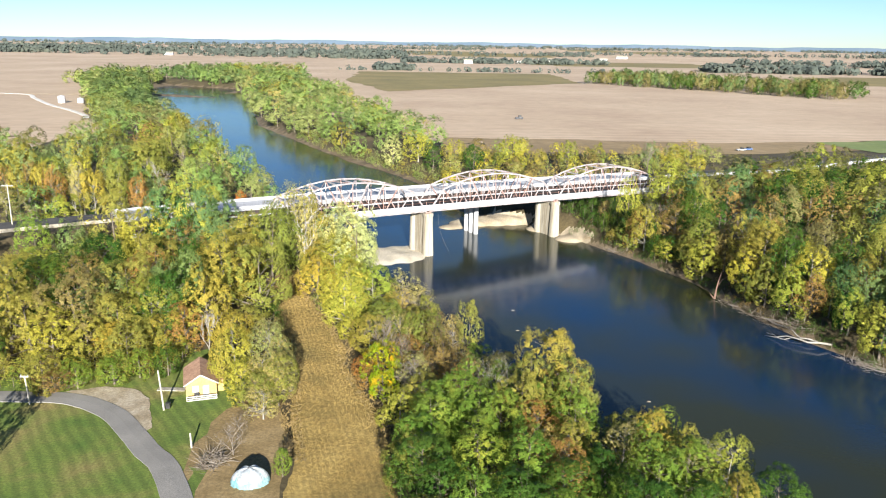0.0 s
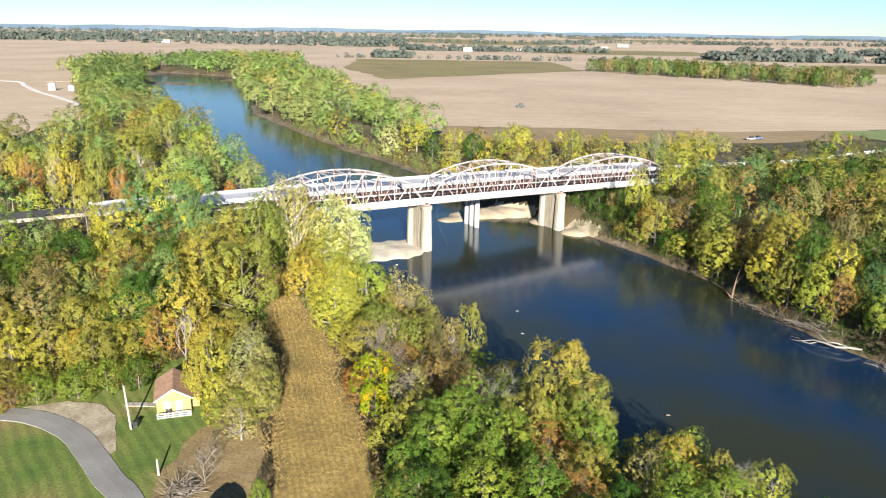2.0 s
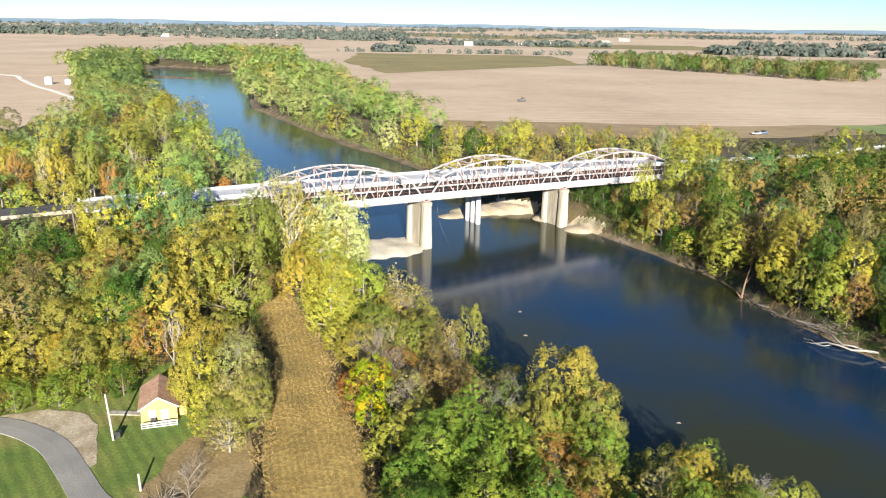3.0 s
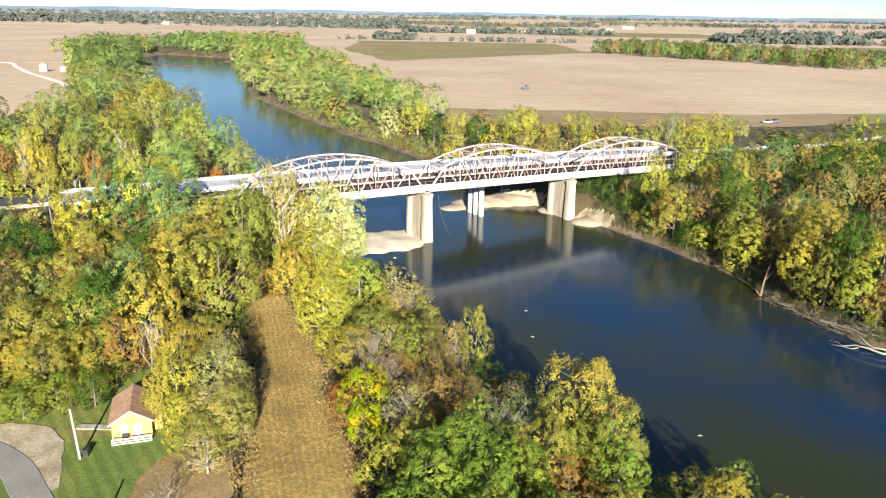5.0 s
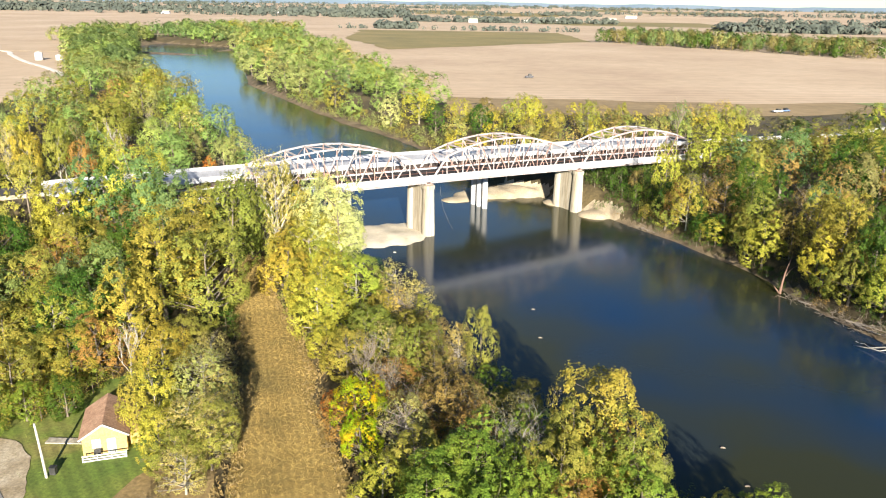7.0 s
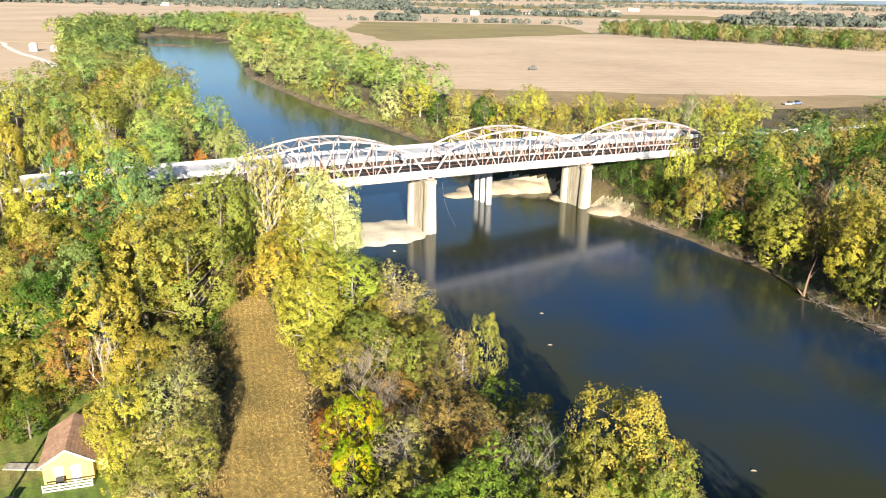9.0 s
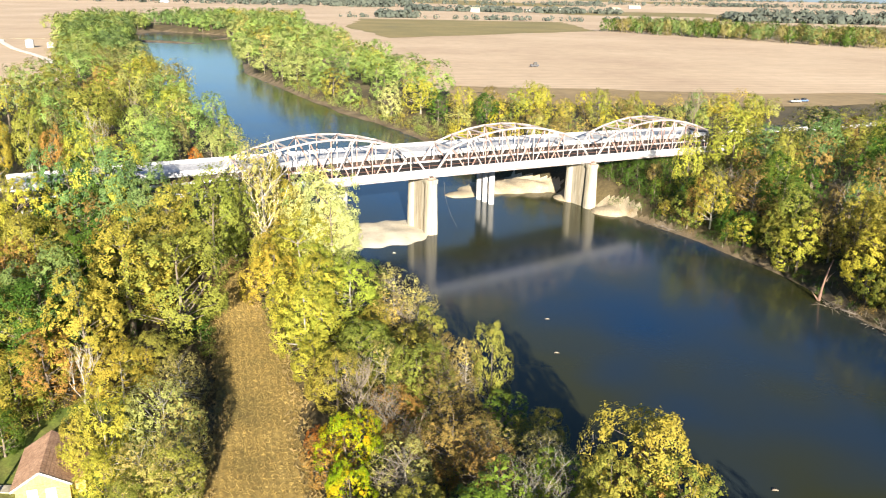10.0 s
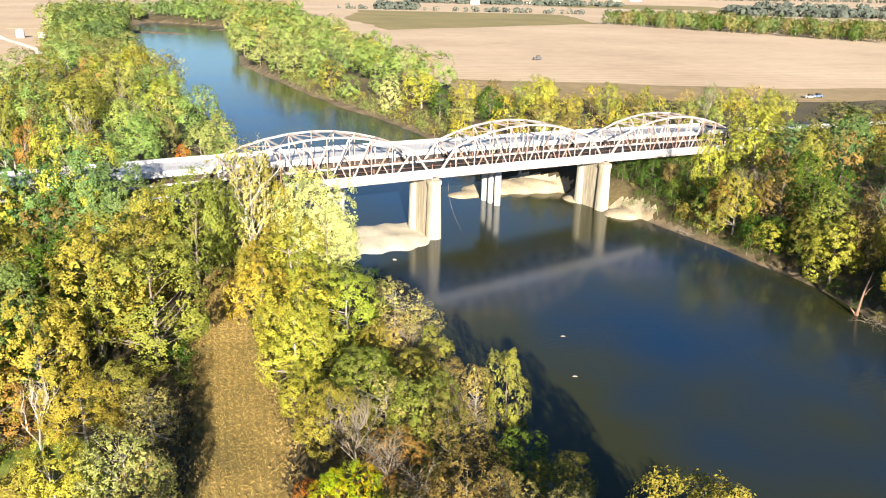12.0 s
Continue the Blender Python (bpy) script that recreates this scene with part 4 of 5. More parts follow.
plant(59.0, 335.6, 14.0, 10, "gold", "mid", 2, 91)
plant(43.7, 326.8, 11.0, 10, "olive", "mid", 2, 255)
plant(13.8, 336.0, 13.0, 13, "green", "mid", 1, 92)
plant(5.6, 354.0, 13.0, 11, "lime", "mid", 0, 251)
plant(75.4, 345.1, 12.0, 10, "olive", "mid", 1, 263)
plant(-14.0, 372.4, 17.0, 16, "lime", "mid", 2, 257)
plant(-27.7, 379.7, 16.0, 15, "pale", "mid", 1, 32)
plant(-5.6, 351.0, 13.0, 12, "green", "mid", 1, 355)
plant(99.7, 344.6, 13.0, 10, "bluegreen", "mid", 2, 339)
plant(-80.5, 150.8, 22.5, 15, "olive", "near", 0, 156)
plant(-72.6, 147.5, 20.0, 14, "lime", "near", 1, 286)
plant(-43.8, 157.7, 20.0, 13, "olive", "near", 2, 342)
plant(-48.8, 150.8, 18.0, 12, "gold", "near", 1, 248)
plant(-102.6, 228.7, 9.0, 8, "ember", "mid", 1, 353)
plant(-71.9, 236.1, 9.0, 5, "ember", "mid", 2, 150)
plant(-14.9, 99.3, 4.0, 3.5, "ember", "near", 1, 332)
plant(-66.5, 89.4, 4.0, 7, "rust", "near", 0, 297)
plant(-63.2, 90.9, 5.5, 6, "fresh", "near", 0, 242)
plant(-57.8, 93.1, 5.5, 7, "fresh", "near", 2, 128)
plant(-54.3, 95.9, 5.5, 6, "fresh", "near", 1, 343)
plant(-49.6, 97.1, 6.0, 5.5, "green", "near", 1, 237)
plant(-68.5, 89.8, 7.0, 8, "olive", "near", 1, 256)
plant(-22.0, 64.0, 4.5, 3, "fresh", "near", 2, 344)
plant(-78.1, 104.3, 13.0, 12, "olive", "near", 1, 178)
plant(-71.0, 99.0, 11.0, 11, "lime", "near", 1, 329)
plant(-65.7, 101.5, 10.0, 10, "gold", "near", 1, 209)
plant(-57.6, 99.1, 9.0, 9, "olive", "near", 1, 88)
plant(-29.9, 87.0, 9.0, 8, "grey", "near", 2, 230)
plant(-33.4, 86.6, 8.0, 7, "lime", "near", 1, 171)
plant(-27.2, 85.8, 9.0, 7, "olive", "near", 2, 72)
plant(-28.6, 80.9, 6.0, 6, "grey", "near", 2, 85)
plant(-29.0, 95.5, 9.0, 7, "grey", "near", 0, 185)
plant(-38.4, 92.9, 9.0, 6, "gold", "near", 1, 144)
plant(-39.3, 113.1, 8.0, 8, "olive", "near", 2, 40)
plant(-41.1, 109.4, 8.0, 8, "gold", "near", 2, 343)
plant(-34.2, 110.3, 7.0, 7, "grey", "near", 2, 213)
plant(-66.7, 156.4, 23.0, 18, "bluegreen", "near", 0, 315)
plant(-58.9, 161.3, 21.0, 17, "bluegreen", "near", 2, 264)
plant(-40.9, 176.1, 23.0, 12, "grey", "near", 2, 215)
plant(-37.8, 179.2, 19.5, 11, "olive", "near", 1, 319)
plant(-54.6, 113.0, 15.0, 13, "green", "near", 2, 326)
plant(-32.2, 180.3, 17.4, 12, "pale", "near", 1, 14)
plant(-24.3, 166.1, 16.7, 13, "pale", "near", 0, 81)
plant(-67.5, 115.0, 14.0, 12, "bluegreen", "near", 2, 225)
plant(-62.6, 123.9, 16.0, 12, "rust", "near", 2, 332)

for x, y, h, w, kind in ((52.5, 233.5, 5, 5, "green"), (55.5, 228.5, 6, 5, "green"), (50.5, 240, 5, 5, "green"), (57, 236, 7, 6, "drab"), (60, 230.5, 8, 6, "green"), (54, 243, 6, 6, "green"), (59, 224, 5, 5, "green"), (56.5, 221, 4, 5, "olive")):
    plant(x, y, h, w, kind, "mid", 1, x * 31)

# woods beyond the key trees
MIX = [("olive", 6), ("gold", 1), ("lime", 2), ("green", 4), ("fresh", 2), ("bluegreen", 1), ("rust", 2), ("drab", 2)]
# far trees, mostly the haze-paled sage and meadow greens
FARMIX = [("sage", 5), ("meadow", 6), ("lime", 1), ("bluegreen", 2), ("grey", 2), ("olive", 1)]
LOWMIX = [("olive", 4), ("green", 5), ("rust", 2), ("lime", 1)]
RIGHTMIX = [("olive", 6), ("green", 6), ("drab", 4), ("bluegreen", 2), ("lime", 2), ("rust", 2)]
NEAR_WOOD = [(-150, 92), (-76, 96), (-63, 98), (-56, 103), (-50, 113), (-45, 123), (-46, 168), (-60, 178), (-110, 150), (-170, 128)]
RIVERSIDE = [(-6, 66), (-11, 92), (-20, 122), (-12, 150), (2, 128), (16, 100), (40, 70), (45, 55), (-2, 55)]
FAR_BANK = [(170, 20), (118, 60), (88, 128), (72, 175), (52, 222), (44, 240), (90, 290), (170, 320), (230, 200), (230, 20)]
BEHIND = [(-420, 160), (-120, 180), (-58, 235), (-77, 290), (-99, 345), (-129, 405), (-171, 480), (-216, 540), (-255, 540), (-200, 440), (-190, 350), (-250, 335), (-420, 320)]
GROVE = [(-2, 318), (-5, 450), (-62, 620), (-120, 830), (-190, 1060), (-260, 1400), (-420, 1400), (-300, 1060), (-205, 760), (-150, 590), (-108, 505), (-42, 388)]
FAR_LEFT = [(-168, 480), (-240, 600), (-300, 740), (-335, 870), (-425, 985), (-450, 960), (-370, 790), (-290, 620), (-245, 540), (-200, 540)]
for i, (x, y, h, kind) in enumerate(((-96, 206, 18, "rust"), (-104, 210, 20, "olive"), (-110, 206, 19, "gold"), (-117, 211, 21, "grey"), (-123, 207, 20, "rust"), (-129, 212, 20, "gold"), (-134, 206, 19, "olive"),
                                      (-141, 211, 20, "rust"), (-147, 205, 18, "lime"), (-153, 212, 19, "gold"), (-107, 219, 21, "olive"), (-121, 222, 21, "lime"), (-137, 221, 20, "rust"), (-150, 222, 19, "gold"))):
    plant(x, y, h, 9 + i % 3, kind, "mid", 3, i * 77, "tall pale-trunked trees behind the road", "tall thin-crowned autumn tree with a pale bare trunk")
for x, y, h, w, kind, v in ((-106, 326, 17, 17, "meadow", 0), (-91, 318, 17, 15, "sage", 1), (-160, 432, 19, 22, "gold", 0), (-95, 263, 18, 18, "meadow", 2), (-122, 291, 18, 17, "olive", 0),
                           (-78, 288, 14, 14, "meadow", 1), (-135, 350, 17, 16, "sage", 2), (-86, 246, 15, 14, "meadow", 0), (-140, 300, 17, 15, "drab", 1), (-72, 252, 13, 12, "sage", 0)):
    plant(x, y, h, w, kind, "mid", v, x * 7, "broad trees beyond the bridge")
scatter(NEAR_WOOD, 36, 7.0, MIX, 11, 17, "near", 11, "trees of the near wood", 3.0, 0.85)
scatter([(-33, 142), (-25, 144), (-29, 168), (-36, 168)], 5, 5, [("lime", 3), ("olive", 3), ("gold", 2)], 9, 12, "near", 12, "trees of the near wood", 2.0, 0.9)
scatter([(-4, 48), (44, 48), (46, 60), (24, 66), (-4, 62)], 16, 5, [("fresh", 5), ("green", 3), ("olive", 2)], 7, 10, "near", 45, "riverside trees", 1.0, 0.95)
scatter(RIVERSIDE, 24, 5, [("fresh", 2), ("olive", 4), ("grey", 4), ("rust", 4)], 6, 9, "near", 13, "riverside trees", 1.0, 0.95)
BANK_EDGE = [(118, 60), (96, 112), (80, 155), (62, 208), (47, 234), (70, 250), (100, 190), (130, 120), (150, 60)]
scatter(BANK_EDGE, 62, 6.2, RIGHTMIX, 9, 16, "mid", 14, "trees of the far bank wood", 2.0, 0.72)
scatter([(112, 30), (160, 30), (150, 110), (104, 128), (98, 122)], 34, 6.0, RIGHTMIX, 16, 21, "wood", 24, "", 5.0, 0.8, "tall dark trees on the outer bank")
scatter(FAR_BANK, 140, 8.2, RIGHTMIX, 14, 19, "wood", 20, "", 5.0, 0.9, "mixed autumn woodland on the far bank")
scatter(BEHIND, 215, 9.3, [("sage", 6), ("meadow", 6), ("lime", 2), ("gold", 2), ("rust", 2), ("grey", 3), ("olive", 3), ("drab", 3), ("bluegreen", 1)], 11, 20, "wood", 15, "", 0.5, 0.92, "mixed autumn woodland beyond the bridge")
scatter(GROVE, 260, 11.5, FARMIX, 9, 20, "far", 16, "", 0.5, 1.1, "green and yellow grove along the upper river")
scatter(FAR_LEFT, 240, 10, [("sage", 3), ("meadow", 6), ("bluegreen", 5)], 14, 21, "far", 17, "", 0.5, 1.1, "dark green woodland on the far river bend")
scatter([(0, 300), (10, 275), (60, 275), (130, 330), (140, 380), (0, 380)], 70, 6, [("sage", 4), ("lime", 3), ("meadow", 3), ("drab", 2), ("grey", 2)], 6, 11, "far", 18, "", 3.0, 1.0, "scrubby trees beside the fields")
scatter([(205, 1155), (440, 860), (456, 855), (508, 925), (500, 1000), (300, 1290)], 190, 11, [("sage", 2), ("green", 4), ("bluegreen", 3), ("drab", 5)], 15, 21, "far", 19, "", 3.0, 0.8, "straight-edged wood between the fields")
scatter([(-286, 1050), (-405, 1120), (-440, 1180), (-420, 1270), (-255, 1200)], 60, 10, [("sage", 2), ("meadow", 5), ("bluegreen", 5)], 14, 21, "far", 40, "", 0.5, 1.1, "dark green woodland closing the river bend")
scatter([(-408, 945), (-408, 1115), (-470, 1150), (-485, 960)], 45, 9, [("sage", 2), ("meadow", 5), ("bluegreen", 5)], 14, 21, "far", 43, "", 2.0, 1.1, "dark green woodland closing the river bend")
# undergrowth
scatter([(-80, 88), (-63, 93), (-51, 96.5), (-47, 108), (-52, 111), (-62, 101), (-82, 97)], 70, 1.6, [("fresh", 3), ("olive", 4), ("lime", 1), ("rust", 1)], 2, 4.5, "bush", 42, "", 1.0, 1.1, "leafy green shrubs along the edge of the lawn", "shrubs")
UPPER = BANK_R[14:21] + [(x + 9, y + 5) for x, y in BANK_R[20:13:-1]]
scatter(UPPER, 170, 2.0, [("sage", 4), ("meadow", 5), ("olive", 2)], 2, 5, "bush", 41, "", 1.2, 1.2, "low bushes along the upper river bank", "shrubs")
scatter([(37, 252), (43, 233), (53, 214), (66, 218), (78, 240), (76, 272), (60, 285), (48, 280), (44, 258)], 200, 1.4, [("green", 7), ("olive", 1), ("rust", 2)], 1.8, 4.2, "bush", 37, "", 1.3, 1.1, "dark bushes beneath the end of the bridge", "shrubs", False)
scatter(NEAR_WOOD, 120, 3.2, LOWMIX, 2.5, 5, "bush", 31, "", 1.0, 1.2, "tangled low undergrowth beneath the trees", "shrubs")
scatter([(-42, 122), (-14, 122), (-6, 150), (-22, 195), (-60, 182), (-46, 165), (-38, 150)], 110, 2.6, LOWMIX, 2, 4, "bush", 32, "", 0.5, 1.2, "tangled low undergrowth beneath the trees", "shrubs")
scatter([(-5, 50), (46, 50), (48, 66), (30, 78), (0, 84), (-7, 70)], 120, 2.0, [("green", 6), ("fresh", 2), ("olive", 1)], 2.5, 5, "bush", 44, "", 0.2, 1.1, "dark green thicket on the river bank", "shrubs")
scatter(RIVERSIDE, 130, 2.6, [("fresh", 3), ("olive", 4), ("rust", 4)], 2, 4, "bush", 33, "", 0.2, 1.2, "low bushes on the river bank", "shrubs")
scatter(FAR_BANK, 150, 5.0, LOWMIX, 2.5, 5.5, "bush", 34, "", 1.5, 1.2, "tangled low bushes on the far bank", "shrubs")
BANK_STRIP = BANK_R[3:12] + [(x + 7, y + 2.5) for x, y in BANK_R[11:2:-1]]
scatter(BANK_STRIP, 26, 4.5, [("olive", 3), ("green", 5), ("rust", 2), ("bluegreen", 1)], 7, 12, "wood", 38, "", 1.6, 0.7, "small leaning trees along the outer bank")
scatter(BANK_STRIP, 150, 1.9, [("olive", 2), ("green", 7), ("rust", 2)], 1.2, 3.2, "bush", 39, "", 0.3, 1.2, "dense dark bushes overhanging the water", "shrubs")
scatter(BANK_EDGE, 110, 2.2, [("olive", 4), ("green", 5), ("rust", 3)], 1.5, 4.0, "bush", 36, "", 0.6, 1.3, "low dark bushes along the water edge", "shrubs")
scatter([(-150, 165), (-60, 180), (-40, 215), (-50, 245), (-200, 245)], 90, 5.0, LOWMIX, 3, 6, "bush", 35, "", 1.0, 1.2, "low bushes beside the bridge", "shrubs")


def far_woods(name, centre, half, count, h, seed, turn=0):
    """A distant belt of trees too far off to count: many crowns of coarse leaf clumps in one mesh."""
    rng = np.random.default_rng(seed)
    c, s = math.cos(radians(turn)), math.sin(radians(turn))
    u, v = rng.uniform(-half[0], half[0], count), rng.uniform(-half[1], half[1], count)
    u += 0.06 * half[0] * np.sin(u / half[0] * 9 + seed)
    base = np.stack([centre[0] + u * c - v * s, centre[1] + u * s + v * c], 1)
    z = land(base[:, 0], base[:, 1]) + smooth_step(2200, 4900, np.hypot(base[:, 0], base[:, 1])) * 29
    n = 18
    p = rng.normal(size=(count, n, 3))
    p /= np.linalg.norm(p, axis=2)[:, :, None]
    hh = h * rng.uniform(0.6, 1.2, count)
    pos = p * np.stack([hh * 0.6, hh * 0.6, hh * 0.5], 1)[:, None, :]
    pos[:, :, 0] += base[:, None, 0]
    pos[:, :, 1] += base[:, None, 1]
    pos[:, :, 2] += (z + hh * 0.45)[:, None]
    pos, nrm = pos.reshape(-1, 3), (p + np.array([0, -0.4, 0.3]) + rng.normal(size=p.shape) * 0.2).reshape(-1, 3)
    nrm /= np.linalg.norm(nrm, axis=1)[:, None]
    t = np.cross(nrm, rng.normal(size=nrm.shape))
    t /= np.linalg.norm(t, axis=1)[:, None]
    b = np.cross(nrm, t)
    k = np.repeat(hh * 0.26, n)[:, None] * rng.uniform(0.7, 1.3, (len(pos), 1))
    q = np.stack([pos - t * k, pos - b * k * 0.8, pos + t * k, pos + b * k * 0.8], 1).reshape(-1, 3)
    me = bpy.data.meshes.new(name)
    me.from_pydata(q.tolist(), [], np.arange(len(q)).reshape(-1, 4).tolist())
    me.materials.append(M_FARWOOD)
    me.update()
    tagged(new(name, me), "distant belt of mixed woodland", "woods", "", "stuff")


far_woods("far_woods", (-1550, 2850), (1500, 360), 1500, 19, 21, 0)
far_woods("far_woods", (80, 1560), (330, 10), 70, 9, 22, -3)
far_woods("far_woods", (150, 2230), (300, 70), 220, 15, 23, 0)
far_woods("far_woods", (-110, 1600), (40, 30), 40, 14, 30, 0)
far_woods("far_woods", (900, 1750), (330, 90), 300, 17, 24, -8)
far_woods("far_woods", (660, 935), (45, 18), 45, 13, 32, 0)
far_woods("far_woods", (1500, 2300), (600, 110), 320, 18, 25, -4)
far_woods("far_woods", (-900, 3100), (1500, 160), 450, 14, 26, 3)
far_woods("far_woods", (1700, 3300), (1100, 120), 320, 14, 33, -5)
far_woods("far_woods", (-1500, 3900), (1800, 200), 500, 14, 27, 0)
far_woods("far_woods", (1900, 4150), (1700, 150), 420, 14, 34, -2)
far_woods("far_woods", (0, 4650), (4200, 120), 900, 13, 28, 0)


def backdrop():
    """Hills added on the skyline, several kilometres off, haze painted in as blue-grey."""
    m, nt, bsdf = material("hazed_skyline_ridge", 1.0)
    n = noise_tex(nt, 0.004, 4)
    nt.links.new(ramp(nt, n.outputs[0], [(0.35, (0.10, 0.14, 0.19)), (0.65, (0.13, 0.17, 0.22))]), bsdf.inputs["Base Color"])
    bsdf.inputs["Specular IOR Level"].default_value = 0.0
    verts, faces, k = [], [], 90
    for i in range(k + 1):
        a = radians(-60 + 120 * i / k)
        top = 63 + 3 * math.sin(i * 0.7) + 2 * math.sin(i * 2.3 + 1)
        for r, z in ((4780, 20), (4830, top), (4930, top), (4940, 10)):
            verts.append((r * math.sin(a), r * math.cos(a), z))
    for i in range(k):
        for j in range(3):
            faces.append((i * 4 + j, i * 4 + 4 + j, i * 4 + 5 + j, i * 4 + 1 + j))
    tagged(link_mesh("backdrop", verts, faces, m), "added hills on the skyline, blue-grey with painted haze", "hills", "", "structure")


backdrop()


# ---- bare and special trees ----
plant_bare(-45.2, 107.7, 10.5, 3.2, 41, True, "leafless pale-barked tree behind the small house", 4, 0.015, M_PALEBARK, 3)
plant_bare(-30.5, 69.6, 7.0, 6, 42, False, "small bare spreading tree beside the tent")
plant_bare(8.9, 86.5, 13, 7.5, 43, True, "dead grey-white leafless tree on the river bank", 4, 0.008, M_PALEBARK, 4)
plant_bare(-11, 107, 11.5, 5, 44, False, "spreading leafless tree with grey limbs")
plant_bare(-4.4, 89, 9, 8, 45, False, "grey-brown leafless tree with fine twigs")
plant_bare(-37.2, 169, 23, 9, 47, True, "tall white-limbed plane tree with few leaves", 3, 0.011, M_WHITEBARK, 3)
plant_bare(-7.5, 101, 9.5, 6, 60, False, "grey-brown leafless tree with fine twigs")
plant_bare(-2.5, 97, 8.5, 6, 61, False, "grey-brown leafless tree with fine twigs")
plant_bare(0.5, 119, 9, 6, 62, False, "grey-brown leafless tree on the river bank")
plant_bare(-7, 139, 11, 7, 63, False, "grey-brown leafless tree on the river bank")
plant(-37.0, 169.6, 22.5, 11, "grey", "near", 1, 64)
plant_bare(-118, 213, 20, 5, 48, True, "tall white bare trunk standing in the wood", 3)
plant_bare(-128, 215, 20, 4, 49, True, "tall white bare trunk standing in the wood", 3)
plant_bare(-137, 218, 18, 4, 50, True, "tall white bare trunk standing in the wood", 3)
plant_bare(97, 335, 17, 6, 51, False, "tall thin leafless tree beside the fields", 3)
plant_bare(70, 215, 12, 9, 52, False, "grey leafless tree among the bank trees")
plant_bare(43, 80, 7, 7, 53, True, "bare grey brush on the river bank")

plant_bare(-150, 222, 18, 5, 54, False, "grey leafless tree in the wood", 3)
plant_bare(-105, 250, 17, 6, 55, True, "grey-white leafless tree in the wood", 3)
plant_bare(-90, 262, 16, 7, 56, False, "grey leafless tree in the wood", 3)
plant_bare(-112, 300, 17, 8, 57, False, "grey leafless tree in the wood", 3)
plant_bare(88, 190, 14, 8, 58, False, "grey leafless tree among the bank trees", 3)
plant(-66.5, 61, 11, 8, "olive", "near", 1, 40)

# ---- small house ----
M_SIDING = two_scale("yellow_painted_siding", (0.44, 0.29, 0.10), (0.50, 0.34, 0.125), (0.56, 0.40, 0.16), 0.6, 5, 0.7, 0, 0.1, 0.02)
M_TRIM = two_scale("white_trim_paint", (0.42, 0.41, 0.39), (0.5, 0.49, 0.47), (0.55, 0.54, 0.53), 0.6, 6, 0.6, 0, 0.1, 0.01)
M_ROOF = two_scale("brown_roof_shingles", (0.31, 0.175, 0.11), (0.40, 0.235, 0.15), (0.48, 0.30, 0.20), 0.5, 4, 0.9, 0, 0.5, 0.03)
M_GLASS = two_scale("window_pane_with_curtain", (0.45, 0.47, 0.5), (0.6, 0.62, 0.64), (0.7, 0.72, 0.74), 1.5, 6, 0.1)
M_TIMBER = two_scale("weathered_pale_timber", (0.42, 0.38, 0.34), (0.55, 0.51, 0.47), (0.66, 0.63, 0.6), 0.6, 6, 0.85)
M_POLE = two_scale("bleached_wooden_pole", (0.34, 0.31, 0.26), (0.43, 0.40, 0.35), (0.5, 0.47, 0.42), 0.4, 5, 0.85)
M_BLACK = two_scale("black_metal", (0.02, 0.02, 0.02), (0.035, 0.035, 0.035), (0.05, 0.05, 0.05), 1, 6, 0.5)


def box_part(name, lo, hi, mat, parent, label="", m=None):
    bm = bmesh.new()
    add_box(bm, lo, hi, m)
    return part(name, bm, mat, parent, label)


